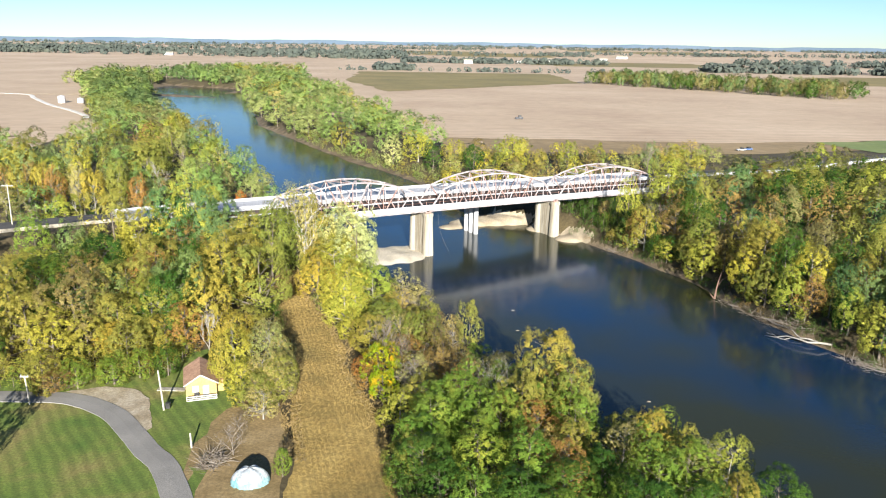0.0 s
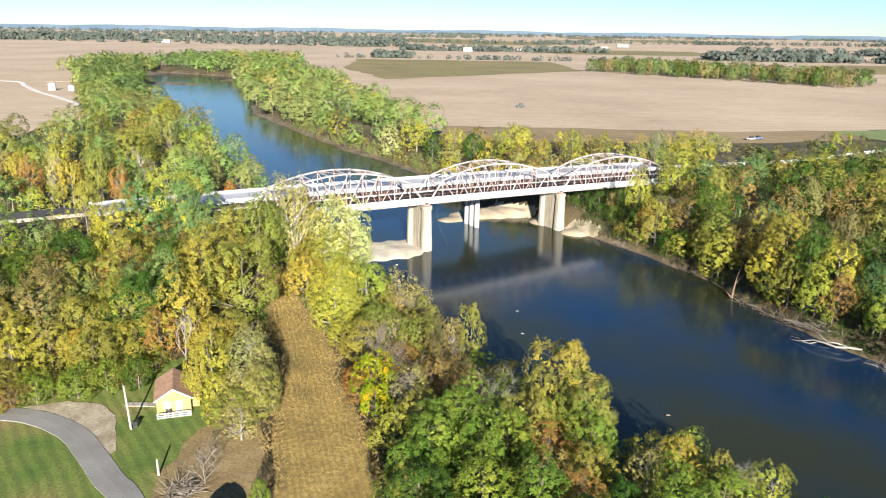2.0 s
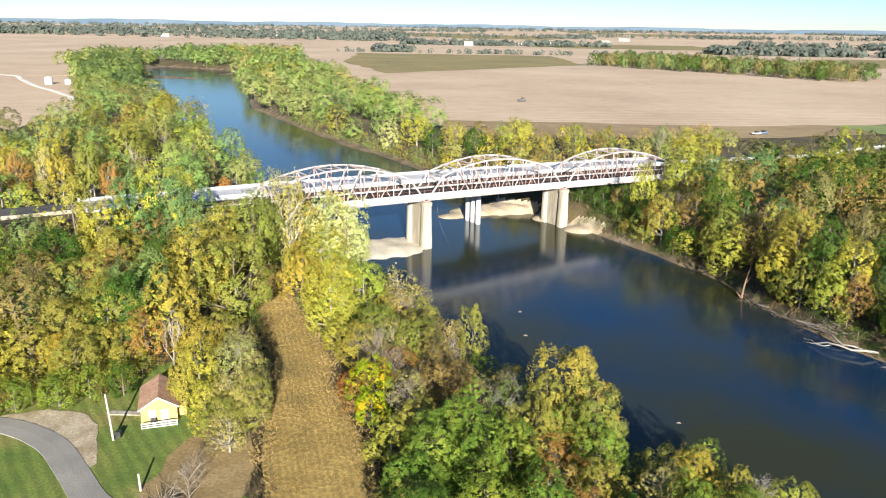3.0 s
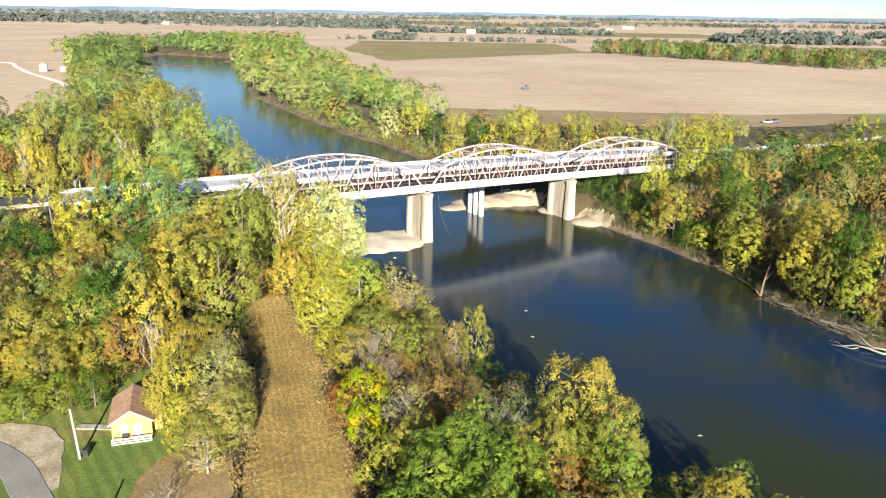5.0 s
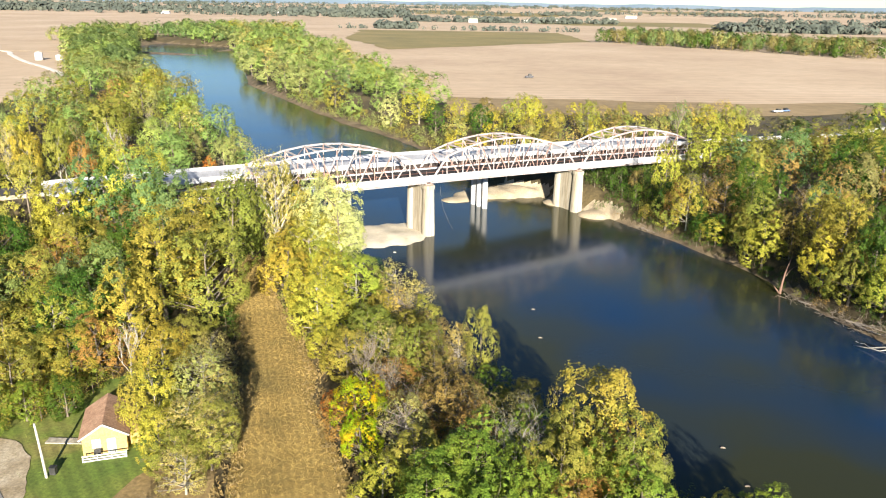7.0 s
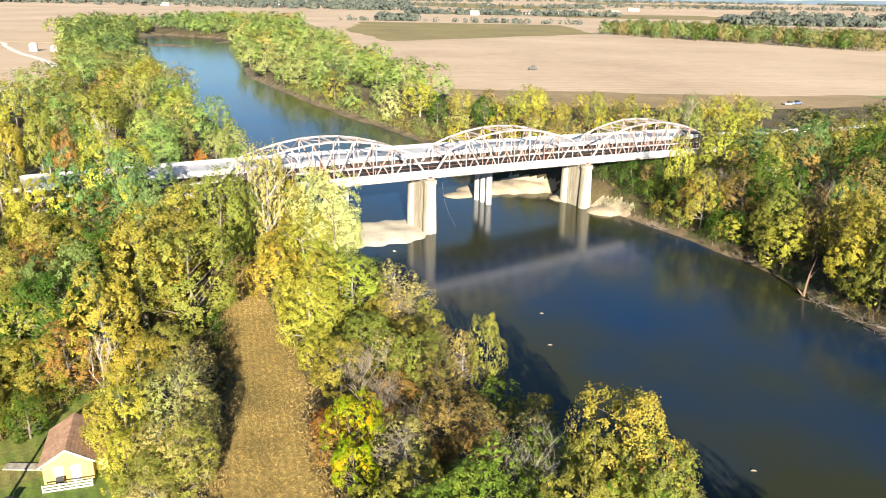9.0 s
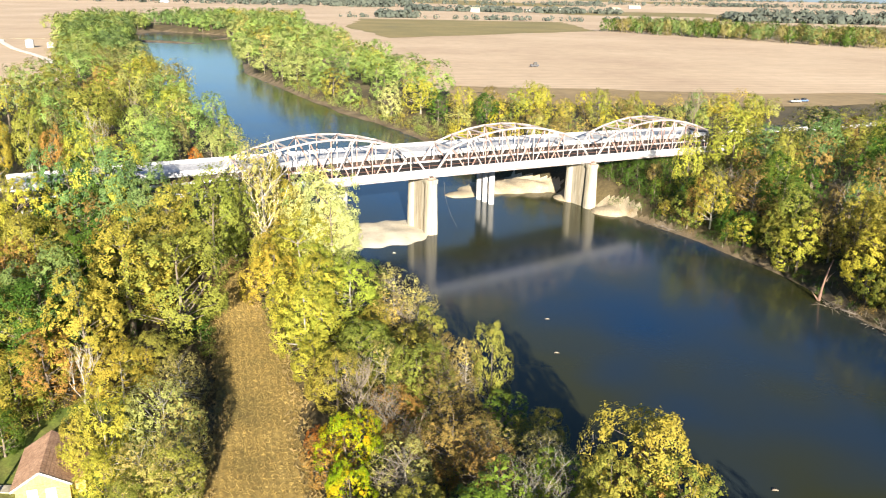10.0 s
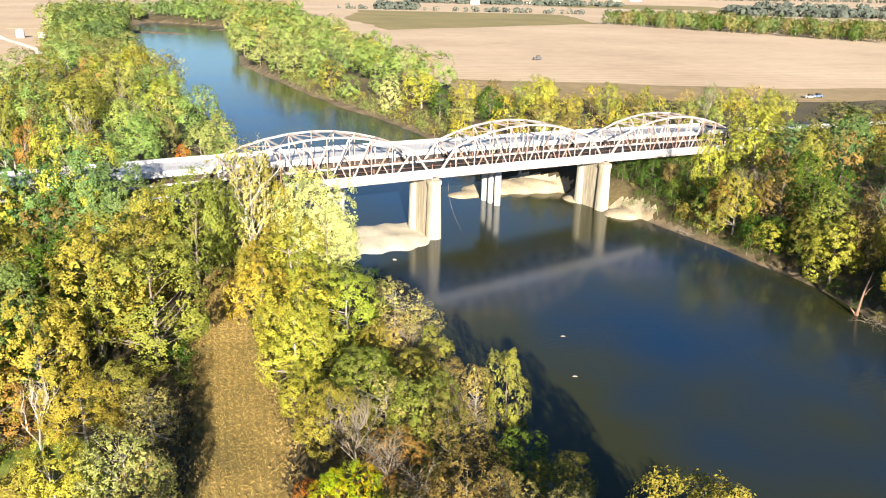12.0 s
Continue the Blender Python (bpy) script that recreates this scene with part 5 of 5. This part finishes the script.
def build_house():
    w, d, eave, ridge = 5.0, 7.4, 2.6, 4.2
    z = land_at(-41, 92)
    ho = thing("house", (-41.0, 88.8, z), "small yellow clapboard cottage with a brown shingle roof", "house", "", "", 18)
    bm = bmesh.new()                                  # walls with gables
    x = w / 2
    prof = [(-x, -0.4), (x, -0.4), (x, eave), (0, ridge - 0.15), (-x, eave)]
    front, back = [bm.verts.new((a, 0, b)) for a, b in prof], [bm.verts.new((a, d, b)) for a, b in prof]
    bm.faces.new(front)
    bm.faces.new(back[::-1])
    for i in range(5):
        j = (i + 1) % 5
        bm.faces.new((front[j], front[i], back[i], back[j]))
    part("wall", bm, M_SIDING, ho)
    for i in range(7):                                # clapboards on the front
        zz = 0.1 + i * 0.36
        box_part("clapboard", (-x - 0.02, -0.03, zz), (x + 0.02, 0.0, zz + 0.3), M_SIDING, ho)
    for side in (-1, 1):                              # two roof slopes with courses of shingles
        roof = None
        for k in range(8):
            a, b = k / 8, (k + 1) / 8 + 0.02
            X = x + 0.35
            drop = (ridge - eave + 0.2)
            p0 = (side * X * a, ridge - drop * a + 0.05)
            p1 = (side * X * b, ridge - drop * b + 0.05)
            bm = bmesh.new()
            vs = []
            for yy in (-0.45, d + 0.35):
                vs.append([bm.verts.new((p0[0], yy, p0[1])), bm.verts.new((p1[0], yy, p1[1] + 0.03)), bm.verts.new((p1[0], yy, p1[1] - 0.06)), bm.verts.new((p0[0], yy, p0[1] - 0.08))])
            for i in range(4):
                j = (i + 1) % 4
                bm.faces.new((vs[0][i], vs[0][j], vs[1][j], vs[1][i]))
            bm.faces.new(vs[0][::-1])
            bm.faces.new(vs[1])
            bmesh.ops.recalc_face_normals(bm, faces=bm.faces)
            ob = part("roof_slope" if k == 0 else "shingle_course", bm, M_ROOF, ho if k == 0 else roof)
            roof = roof or ob
        p, q = Vector((0, -0.48, ridge)), Vector((side * (x + 0.35), -0.48, eave - 0.2))
        part("barge_board", beam(p, q, 0.06, 0.2, "bar"), M_TRIM, ho, "white barge board")
    for name, x0, x1, z0, z1 in (("window", -1.45, -0.45, 0.95, 2.15), ("door", 0.25, 1.25, 0.0, 2.05)):
        f = box_part(name, (x0, -0.08, z0), (x1, -0.02, z1), M_TRIM, ho, "white framed " + name)
        if name == "window":
            box_part("pane", (x0 + 0.1, -0.1, z0 + 0.1), (x1 - 0.1, -0.083, (z0 + z1) / 2 - 0.04), M_GLASS, f)
            box_part("pane", (x0 + 0.1, -0.1, (z0 + z1) / 2 + 0.04), (x1 - 0.1, -0.083, z1 - 0.1), M_GLASS, f)
        else:
            box_part("pane", (x0 + 0.25, -0.1, 1.1), (x1 - 0.25, -0.083, 1.8), M_GLASS, f)
            box_part("door_handle", (x1 - 0.16, -0.14, 0.98), (x1 - 0.1, -0.083, 1.06), M_BLACK, f)
    box_part("porch_floor", (-x, -1.5, -0.3), (x, -0.04, 0.0), M_TIMBER, ho)
    for i in range(4):
        box_part("porch_post", (-x + i * (w - 0.1) / 3, -1.5, 0.0), (-x + 0.1 + i * (w - 0.1) / 3, -1.4, 0.95), M_TIMBER, ho)
    for zz in (0.1, 0.42, 0.76):
        box_part("porch_rail", (-x, -1.56, zz), (x, -1.503, zz + 0.17), M_TRIM, ho)
    box_part("annexe_roof", (x - 0.2, 1.2, eave - 0.5), (x + 1.5, 6.2, eave - 0.35), M_ROOF, ho)
    box_part("annexe_wall", (x + 0.004, 1.4, -0.4), (x + 1.3, 6.0, eave - 0.504), M_SIDING, ho)
    return ho


build_house()
g = thing("grill", (-41.6, 88.0, land_at(-41.6, 88) + 0.0), "black lidded barbecue grill on the porch", "grill", "", "", 18)
box_part("firebox", (-0.4, -0.25, 0.55), (0.4, 0.25, 0.85), M_BLACK, g)
box_part("lid", (-0.4, -0.22, 0.854), (0.4, 0.22, 1.05), M_BLACK, g)
for dx in (-0.35, 0.3):
    for dy in (-0.2, 0.15):
        box_part("leg", (dx, dy, 0.0), (dx + 0.05, dy + 0.05, 0.55), M_BLACK, g)
box_part("concrete_slab", (-49.4, 90.6, land_at(-47, 91) + 0.02), (-44.6, 91.8, land_at(-47, 91) + 0.2), M_CONC, None)
tagged(bpy.data.objects["concrete_slab"], "flat grey concrete slab in the lawn", "slab", "", "structure")


# ---- poles ----
def build_pole(x, y, h, lean, arm, label, name="pole"):
    p = thing(name, (x, y, land_at(x, y)), label, "pole")
    v, f = [], []
    add_tube(v, f, [(0, 0, -0.8), (lean * 0.5, 0, h * 0.5), (lean, 0, h)], [0.17, 0.15, 0.12], 10)
    link_mesh("shaft", v, f, M_POLE, p, smooth=True)
    if arm:
        for k, (dz, half) in enumerate(arm):
            box_part("crossarm", (lean - half, -0.16, h - dz), (lean + half, -0.13 + 0.2, h - dz + 0.16), M_TRIM, p)
            for u in (-0.8, 0.8):
                v, f = [], []
                add_tube(v, f, [(lean + half * u, 0.0, h - dz + 0.16), (lean + half * u, 0.0, h - dz + 0.42)], [0.07, 0.04], 6)
                link_mesh("insulator", v, f, M_WHITECONC, p)
    return p


build_pole(-45.6, 83.5, 7.1, -0.5, [], "bare leaning bleached wooden pole on the lawn")
build_pole(-68.4, 84.7, 5.2, -0.3, [(0.25, 0.7)], "short wooden pole with a white lamp arm beside the road")
build_pole(-37.2, 71.4, 2.5, -0.1, [], "short bleached wooden post among brush", "post")
build_pole(-139.5, 216, 12, 0.0, [(0.5, 1.6)], "tall wooden utility pole with a crossarm", "utility_pole")
build_pole(-114, 166, 11, 0.0, [(0.5, 1.6)], "tall wooden utility pole with a crossarm", "utility_pole")
build_pole(-97, 133.4, 9, 0.0, [(0.3, 1.8), (1.6, 1.8)], "utility pole with two white crossarms above the trees", "utility_pole")
u = thing("meter_box", (-45.2, 84.3, land_at(-45, 84)), "dark utility box at the foot of the pole", "utility box")
box_part("box", (-0.35, -0.3, 0), (0.35, 0.3, 0.9), M_BLACK, u)
box_part("cap", (-0.4, -0.35, 0.904), (0.4, 0.35, 1.0), M_BLACK, u)


# ---- tent ----
def build_tent():
    m_roof = two_scale("white_tent_fabric", (0.27, 0.30, 0.33), (0.33, 0.36, 0.385), (0.38, 0.41, 0.43), 0.5, 3, 0.7)
    m_teal = two_scale("pale_teal_tent_fabric", (0.14, 0.30, 0.33), (0.20, 0.36, 0.39), (0.28, 0.42, 0.45), 0.5, 3, 0.7)
    te = thing("tent", (-26.2, 62.4, land_at(-26.2, 62.4) + 0.05), "white and pale teal dome camping tent", "tent", "", "", 12)
    seg, rows_ = 24, 9

    def ring(k):
        a = k / rows_ * math.pi / 2
        out = []
        for i in range(seg):
            th = 2 * math.pi * i / seg
            scallop = 1 + 0.09 * math.cos(6 * th) * math.cos(a)
            out.append((2.5 * math.cos(a) ** 0.75 * scallop * math.cos(th), 1.9 * math.cos(a) ** 0.75 * scallop * math.sin(th), 2.25 * math.sin(a) * (1 + 0.05 * math.cos(6 * th))))
        return out

    for nm, k0, k1, mat in (("skirt", 0, 2, m_teal), ("canopy", 2, rows_, m_roof)):
        v = [p for k in range(k0, k1 + 1) for p in ring(k)]
        f = [(r * seg + i, r * seg + (i + 1) % seg, (r + 1) * seg + (i + 1) % seg, (r + 1) * seg + i) for r in range(k1 - k0) for i in range(seg)]
        link_mesh(nm, v, f, mat, te, "pale teal lower panels" if nm == "skirt" else "", True)
    for th in (-95, -35, 25, 85, 145, 205):
        a = radians(th)
        v = [(2.72 * math.cos(a - 0.24), 2.1 * math.sin(a - 0.24), 0.03), (2.72 * math.cos(a + 0.24), 2.1 * math.sin(a + 0.24), 0.03),
             (1.75 * math.cos(a), 1.33 * math.sin(a), 1.72), (2.4 * math.cos(a - 0.24), 1.85 * math.sin(a - 0.24), 0.03), (2.4 * math.cos(a + 0.24), 1.85 * math.sin(a + 0.24), 0.03)]
        link_mesh("side_panel", v, [(0, 1, 2), (3, 0, 2), (1, 4, 2), (4, 3, 2)], m_teal, te, "pale teal triangular panel")
    for th in (0, 60, 120):
        v, f = [], []
        a = radians(th)
        pts = [(2.62 * math.cos(b) * math.cos(a), 2.0 * math.cos(b) * math.sin(a), 2.32 * math.sin(b)) for b in np.linspace(0, math.pi, 15)]
        add_tube(v, f, pts, [0.03] * 15, 5)
        link_mesh("tent_pole", v, f, M_GIRDER, te)
    return te


build_tent()


# ---- brush, driftwood, snag ----
def brush_pile(name, x, y, rx, ry, h, count, seed, mat, label, turn=0.0, logs=3):
    """A heap of fallen branches and a few larger logs."""
    rng = random.Random(seed)
    ob = thing(name, (x, y, land_at(x, y)), label, "branches", "", "", turn)
    v, f = [], []
    for _ in range(count):
        a, r = rng.uniform(0, 6.28), rng.uniform(0, 1) ** 0.5
        p = Vector((math.cos(a) * r * rx, math.sin(a) * r * ry, rng.uniform(-0.2, h * (1 - r * 0.7))))
        d = Vector((rng.gauss(0, 1), rng.gauss(0, 0.6), rng.gauss(0.1, 0.35))).normalized() * rng.uniform(1.0, 3.2)
        add_tube(v, f, limb_points(p, p + d, rng, 0.15, 3), [0.045, 0.036, 0.025, 0.01], 4)
    link_mesh("brushwood", v, f, mat, ob)
    for _ in range(logs):
        v, f = [], []
        p = Vector((rng.uniform(-0.7, 0.4) * rx, rng.uniform(-0.5, 0.5) * ry, rng.uniform(0.1, 0.4 * h)))
        q = p + Vector((rng.uniform(0.5, 1.0) * rx, rng.uniform(-0.4, 0.4) * ry, rng.uniform(-0.2, 0.3)))
        add_tube(v, f, limb_points(p, q, rng, 0.08, 4), [0.22, 0.2, 0.17, 0.12, 0.06], 7)
        link_mesh("log", v, f, M_DRIFT, ob, "bleached log", True)


brush_pile("brush_heap", -33.0, 67.6, 2.0, 2.6, 0.8, 240, 61, M_TWIG, "heap of cut brown brush beside the tent", 0, 1)
brush_pile("driftwood", 82, 150, 7, 3, 1.6, 120, 62, M_BARK, "tangle of grey driftwood along the bank", -55, 4)
brush_pile("driftwood", 86, 142, 6, 2.6, 1.6, 130, 63, M_TWIG, "tangle of grey driftwood along the bank", -45, 4)
brush_pile("driftwood", 94, 122.5, 7, 3, 1.6, 220, 64, M_DRIFT, "fallen grey branches lying in the river", -50, 3)
brush_pile("driftwood", 77, 163, 5, 2, 1.2, 110, 65, M_BARK, "dark brush washed against the bank", -60, 2)
brush_pile("driftwood", 57, 216, 5, 1.6, 1.0, 80, 66, M_BARK, "dark brush washed against the bank", -55, 2)


def fallen_log():
    ob = thing("fallen_log", (84, 137, 0.0), "long bleached forked trunk lying in the river edge", "log")
    rng = random.Random(7)
    for nm, a, b, r in (("stem", (5.5, -3.5, 0.9), (-6.5, 4.6, 0.15), 0.3), ("limb", (3.0, -2.0, 0.8), (-0.5, 6.5, 1.6), 0.22), ("limb", (0.5, 0.5, 0.6), (-5.5, 6.0, 0.2), 0.14)):
        v, f = [], []
        add_tube(v, f, [p + Vector((0, 0, 0.25 * math.sin(i * 2.1))) + Vector((0.35, 0.5, 0)) * math.sin(i * 1.4 + r * 9) for i, p in enumerate(limb_points(a, b, rng, 0.2, 6))], [r * (1 - 0.13 * i) for i in range(7)], 8)
        link_mesh(nm, v, f, M_PALEBARK, ob, smooth=True)


fallen_log()


M_SNAG = two_scale("dead_reddish_wood", (0.12, 0.07, 0.05), (0.20, 0.12, 0.09), (0.30, 0.21, 0.17), 0.5, 5)


def snag():
    ob = thing("snag", (74.3, 168.5, land_at(74.3, 168.5) - 0.3), "broken reddish dead trunk leaning on the bank", "tree")
    rng = random.Random(3)
    for nm, b, r in (("stem", (1.8, 0.6, 9.5), 0.36), ("limb", (-1.3, 0.4, 2.6), 0.25), ("limb", (3.0, 1.0, 7.0), 0.14)):
        v, f = [], []
        a = (0, 0, -0.4) if nm == "stem" else (0.3, 0.1, 0.6) if b[2] < 5 else (1.0, 0.3, 5.0)
        add_tube(v, f, limb_points(a, b, rng, 0.06, 5), [r * (1 - 0.16 * i) for i in range(6)], 7)
        link_mesh(nm, v, f, M_SNAG, ob, smooth=True)


snag()
for x, y in ((18.3, 156.4), (18.2, 142.1), (40.4, 104.7), (40.6, 95.4), (-13, 193)):
    v, f = [], []
    add_tube(v, f, [(x - 0.4, y, 0.0), (x - 0.15, y + 0.05, 0.05), (x + 0.15, y, 0.06), (x + 0.45, y - 0.05, 0.0)], [0.05, 0.15, 0.13, 0.03], 8)
    tagged(link_mesh("floating_debris", v, f, M_DRIFT if y < 190 else M_GRAVEL, None, "", True), "small pale lump of debris floating on the river", "debris", "debris on the river")
# hanging cable at the pier
v, f = [], []
add_tube(v, f, [(-1.8 + 3.6 * (t / 10) ** 1.8, 206.6 + 8.0 * (t / 10) ** 1.5, 14.0 - 13.9 * (t / 10)) for t in range(11)], [0.025] * 11, 5)
tagged(link_mesh("hanging_cable", v, f, M_DRIFT), "thin pale cable hanging from the truss bridge to the water", "cable")


# ---- vehicles, tanks and far farmsteads ----
def vehicle(name, x, y, turn, colour, label, size=(5.2, 2.0, 1.9)):
    m = two_scale(name + "_paint", tuple(c * 0.85 for c in colour), colour, tuple(min(1, c * 1.1) for c in colour), 0.8, 4, 0.35)
    ob = thing(name, (x, y, land_at(x, y) + 0.2), label, "vehicle", "", "", turn)
    l, w, h = size
    bm = bmesh.new()
    add_box(bm, (-l / 2, -w / 2, 0.45), (l / 2, w / 2, h * 0.55))
    bmesh.ops.bevel(bm, geom=bm.edges[:], offset=0.12, segments=2, affect="EDGES")
    part("body", bm, m, ob)
    bm = bmesh.new()
    add_box(bm, (-l * 0.12, -w * 0.44, h * 0.55 + 0.004), (l * 0.28, w * 0.44, h))
    bmesh.ops.bevel(bm, geom=bm.edges[:], offset=0.14, segments=2, affect="EDGES")
    part("cab", bm, M_BLACK, ob)
    for sx in (-0.32, 0.32):
        for sy in (-1, 1):
            v, f = [], []
            add_tube(v, f, [(sx * l, sy * w * 0.5 - 0.14 * sy, 0.42), (sx * l, sy * w * 0.5 + 0.1 * sy, 0.42)], [0.42, 0.42], 14)
            link_mesh("wheel", v, f, M_BLACK, ob)
    return ob


vehicle("pickup_truck", 174, 412, 20, (0.12, 0.2, 0.42), "blue and white pickup parked at the field edge")
vehicle("trailer", 169, 409, 10, (0.7, 0.7, 0.7), "white trailer parked at the field edge")
vehicle("tractor", 57.6, 577, 5, (0.05, 0.05, 0.06), "dark farm machine standing in the harvested field", (6.0, 3.0, 3.0))


def tank(x, y, r, h):
    ob = thing("storage_tank", (x, y, land_at(x, y)), "white cylindrical storage tank standing in the field", "tank", "tanks in the field")
    v, f = [], []
    add_tube(v, f, [(0, 0, 0), (0, 0, h)], [r, r], 24)
    link_mesh("shell", v, f, M_WHITECONC, ob, smooth=False)
    v, f = [], []
    add_tube(v, f, [(0, 0, h + 0.004), (0, 0, h + r * 0.35)], [r * 1.04, 0.2], 24)
    link_mesh("roof", v, f, M_WHITECONC, ob)


tank(-343, 668, 3.2, 6.0)
tank(-328, 672, 2.8, 4.0)
M_TRACK = two_scale("white_gravel_track", (0.62, 0.57, 0.5), (0.7, 0.66, 0.6), (0.78, 0.74, 0.69), 0.05, 1, 0.95)
ribbon("road", [(-520, 780), (-430, 765), (-392, 715), (-345, 648), (-305, 600), (-272, 556), (-262, 535)], 4.2, M_TRACK, "pale gravel farm track in the field", "track", 0.5)
ribbon("road", [(-430, 768), (-390, 772), (-300, 785)], 1.6, M_VERGE, "faint farm track in the field", "track", 0.5)
build_pole(-277, 575, 9, 0, [], "thin pale pole at the end of the farm track", "post")


def farmhouse(x, y, w, d, h, turn, label):
    ob = thing("farm_building", (x, y, land_at(x, y) + smooth_step(2200, 4900, math.hypot(x, y)) * 30), label, "building", "far farmsteads", "", turn)
    bm = bmesh.new()
    add_box(bm, (-w / 2, -d / 2, -0.5), (w / 2, d / 2, h))
    part("wall", bm, M_WHITECONC, ob)
    bm = bmesh.new()
    prof = [(-d / 2 - 0.5, h + 0.004), (d / 2 + 0.5, h + 0.004), (0, h + d * 0.32)]
    a, b = [bm.verts.new((-w / 2 - 0.5, p, z)) for p, z in prof], [bm.verts.new((w / 2 + 0.5, p, z)) for p, z in prof]
    bm.faces.new(a[::-1])
    bm.faces.new(b)
    for i in range(3):
        bm.faces.new((a[i], a[(i + 1) % 3], b[(i + 1) % 3], b[i]))
    part("roof", bm, M_CONC, ob)
    for k in range(3):
        box_part("window", (-w / 2 + w * (k + 0.6) / 3.4, -d / 2 - 0.06, 1.2), (-w / 2 + w * (k + 1.0) / 3.4, -d / 2 - 0.003, 2.8), M_GLASS, ob)


for x, y, w, d, h, turn in ((60, 2170, 24, 12, 8, 5), (138, 2340, 26, 10, 6, -8), (213, 2270, 18, 10, 6, 0), (516, 2600, 30, 12, 6, 4), (644, 2900, 40, 14, 6, 0), (330, 2500, 18, 10, 6, 10), (-900, 2550, 30, 12, 7, 0), (-610, 2900, 40, 14, 7, 0)):
    farmhouse(x, y, w, d, h, turn, "white farm building far across the fields")


# ---- tufts of dry grass on the mown strip, and weeds at the edges ----
def tufts(name, outline, count, size, mat, seed, label, lift=0.1):
    rng = np.random.default_rng(seed)
    poly = np.array(outline, float)
    p = np.stack([rng.uniform(poly[:, 0].min(), poly[:, 0].max(), count * 4), rng.uniform(poly[:, 1].min(), poly[:, 1].max(), count * 4)], 1)
    p = p[inside(p[:, 0], p[:, 1], poly)][:count]
    z = land(p[:, 0], p[:, 1]) + lift
    verts, faces = [], []
    for (x, y), zz in zip(p.tolist(), z.tolist()):
        for _ in range(4):
            a, s = rng.uniform(0, 6.28), size * rng.uniform(0.5, 1.3)
            dx, dy = math.cos(a) * s * 0.35, math.sin(a) * s * 0.35
            i = len(verts)
            verts += [(x - dx, y - dy, zz - 0.05), (x + dx, y + dy, zz - 0.05), (x + rng.uniform(-1, 1) * s, y + rng.uniform(-1, 1) * s, zz + s * 0.8)]
            faces.append((i, i + 1, i + 2))
    tagged(link_mesh(name, verts, faces, mat), label, "grass", "", "stuff")


M_ROUGH = two_scale("rough_brown_grass", (0.14, 0.10, 0.04), (0.21, 0.15, 0.055), (0.30, 0.21, 0.08), 0.2, 3.0)
STRIP = [(x, max(y, 50)) for x, y in MOWN]
tufts("dry_grass", STRIP, 15000, 0.15, M_STRAW, 71, "dry cut grass stubble on the mown strip")
EDGE_L = [(x, y) for x, y in MOWN[10:] if y > 60]
EDGE_R = [(x, y) for x, y in MOWN[1:10] if y > 60]
for side, seed in ((EDGE_L, 73), (EDGE_R, 74)):
    tufts("rough_grass", [(x - 1.6, y) for x, y in side] + [(x + 1.6, y) for x, y in side[::-1]], 2600, 0.42, M_ROUGH, seed, "rough brown grass along the edge of the mown strip", 0.08)
tufts("lawn_grass", [(-33, 55), (-95, 50), (-105, 86), (-62, 95), (-50, 98), (-46, 108), (-40, 110), (-34, 98)], 7000, 0.08, M_LAWN, 72, "short green grass on the lawn", 0.07)
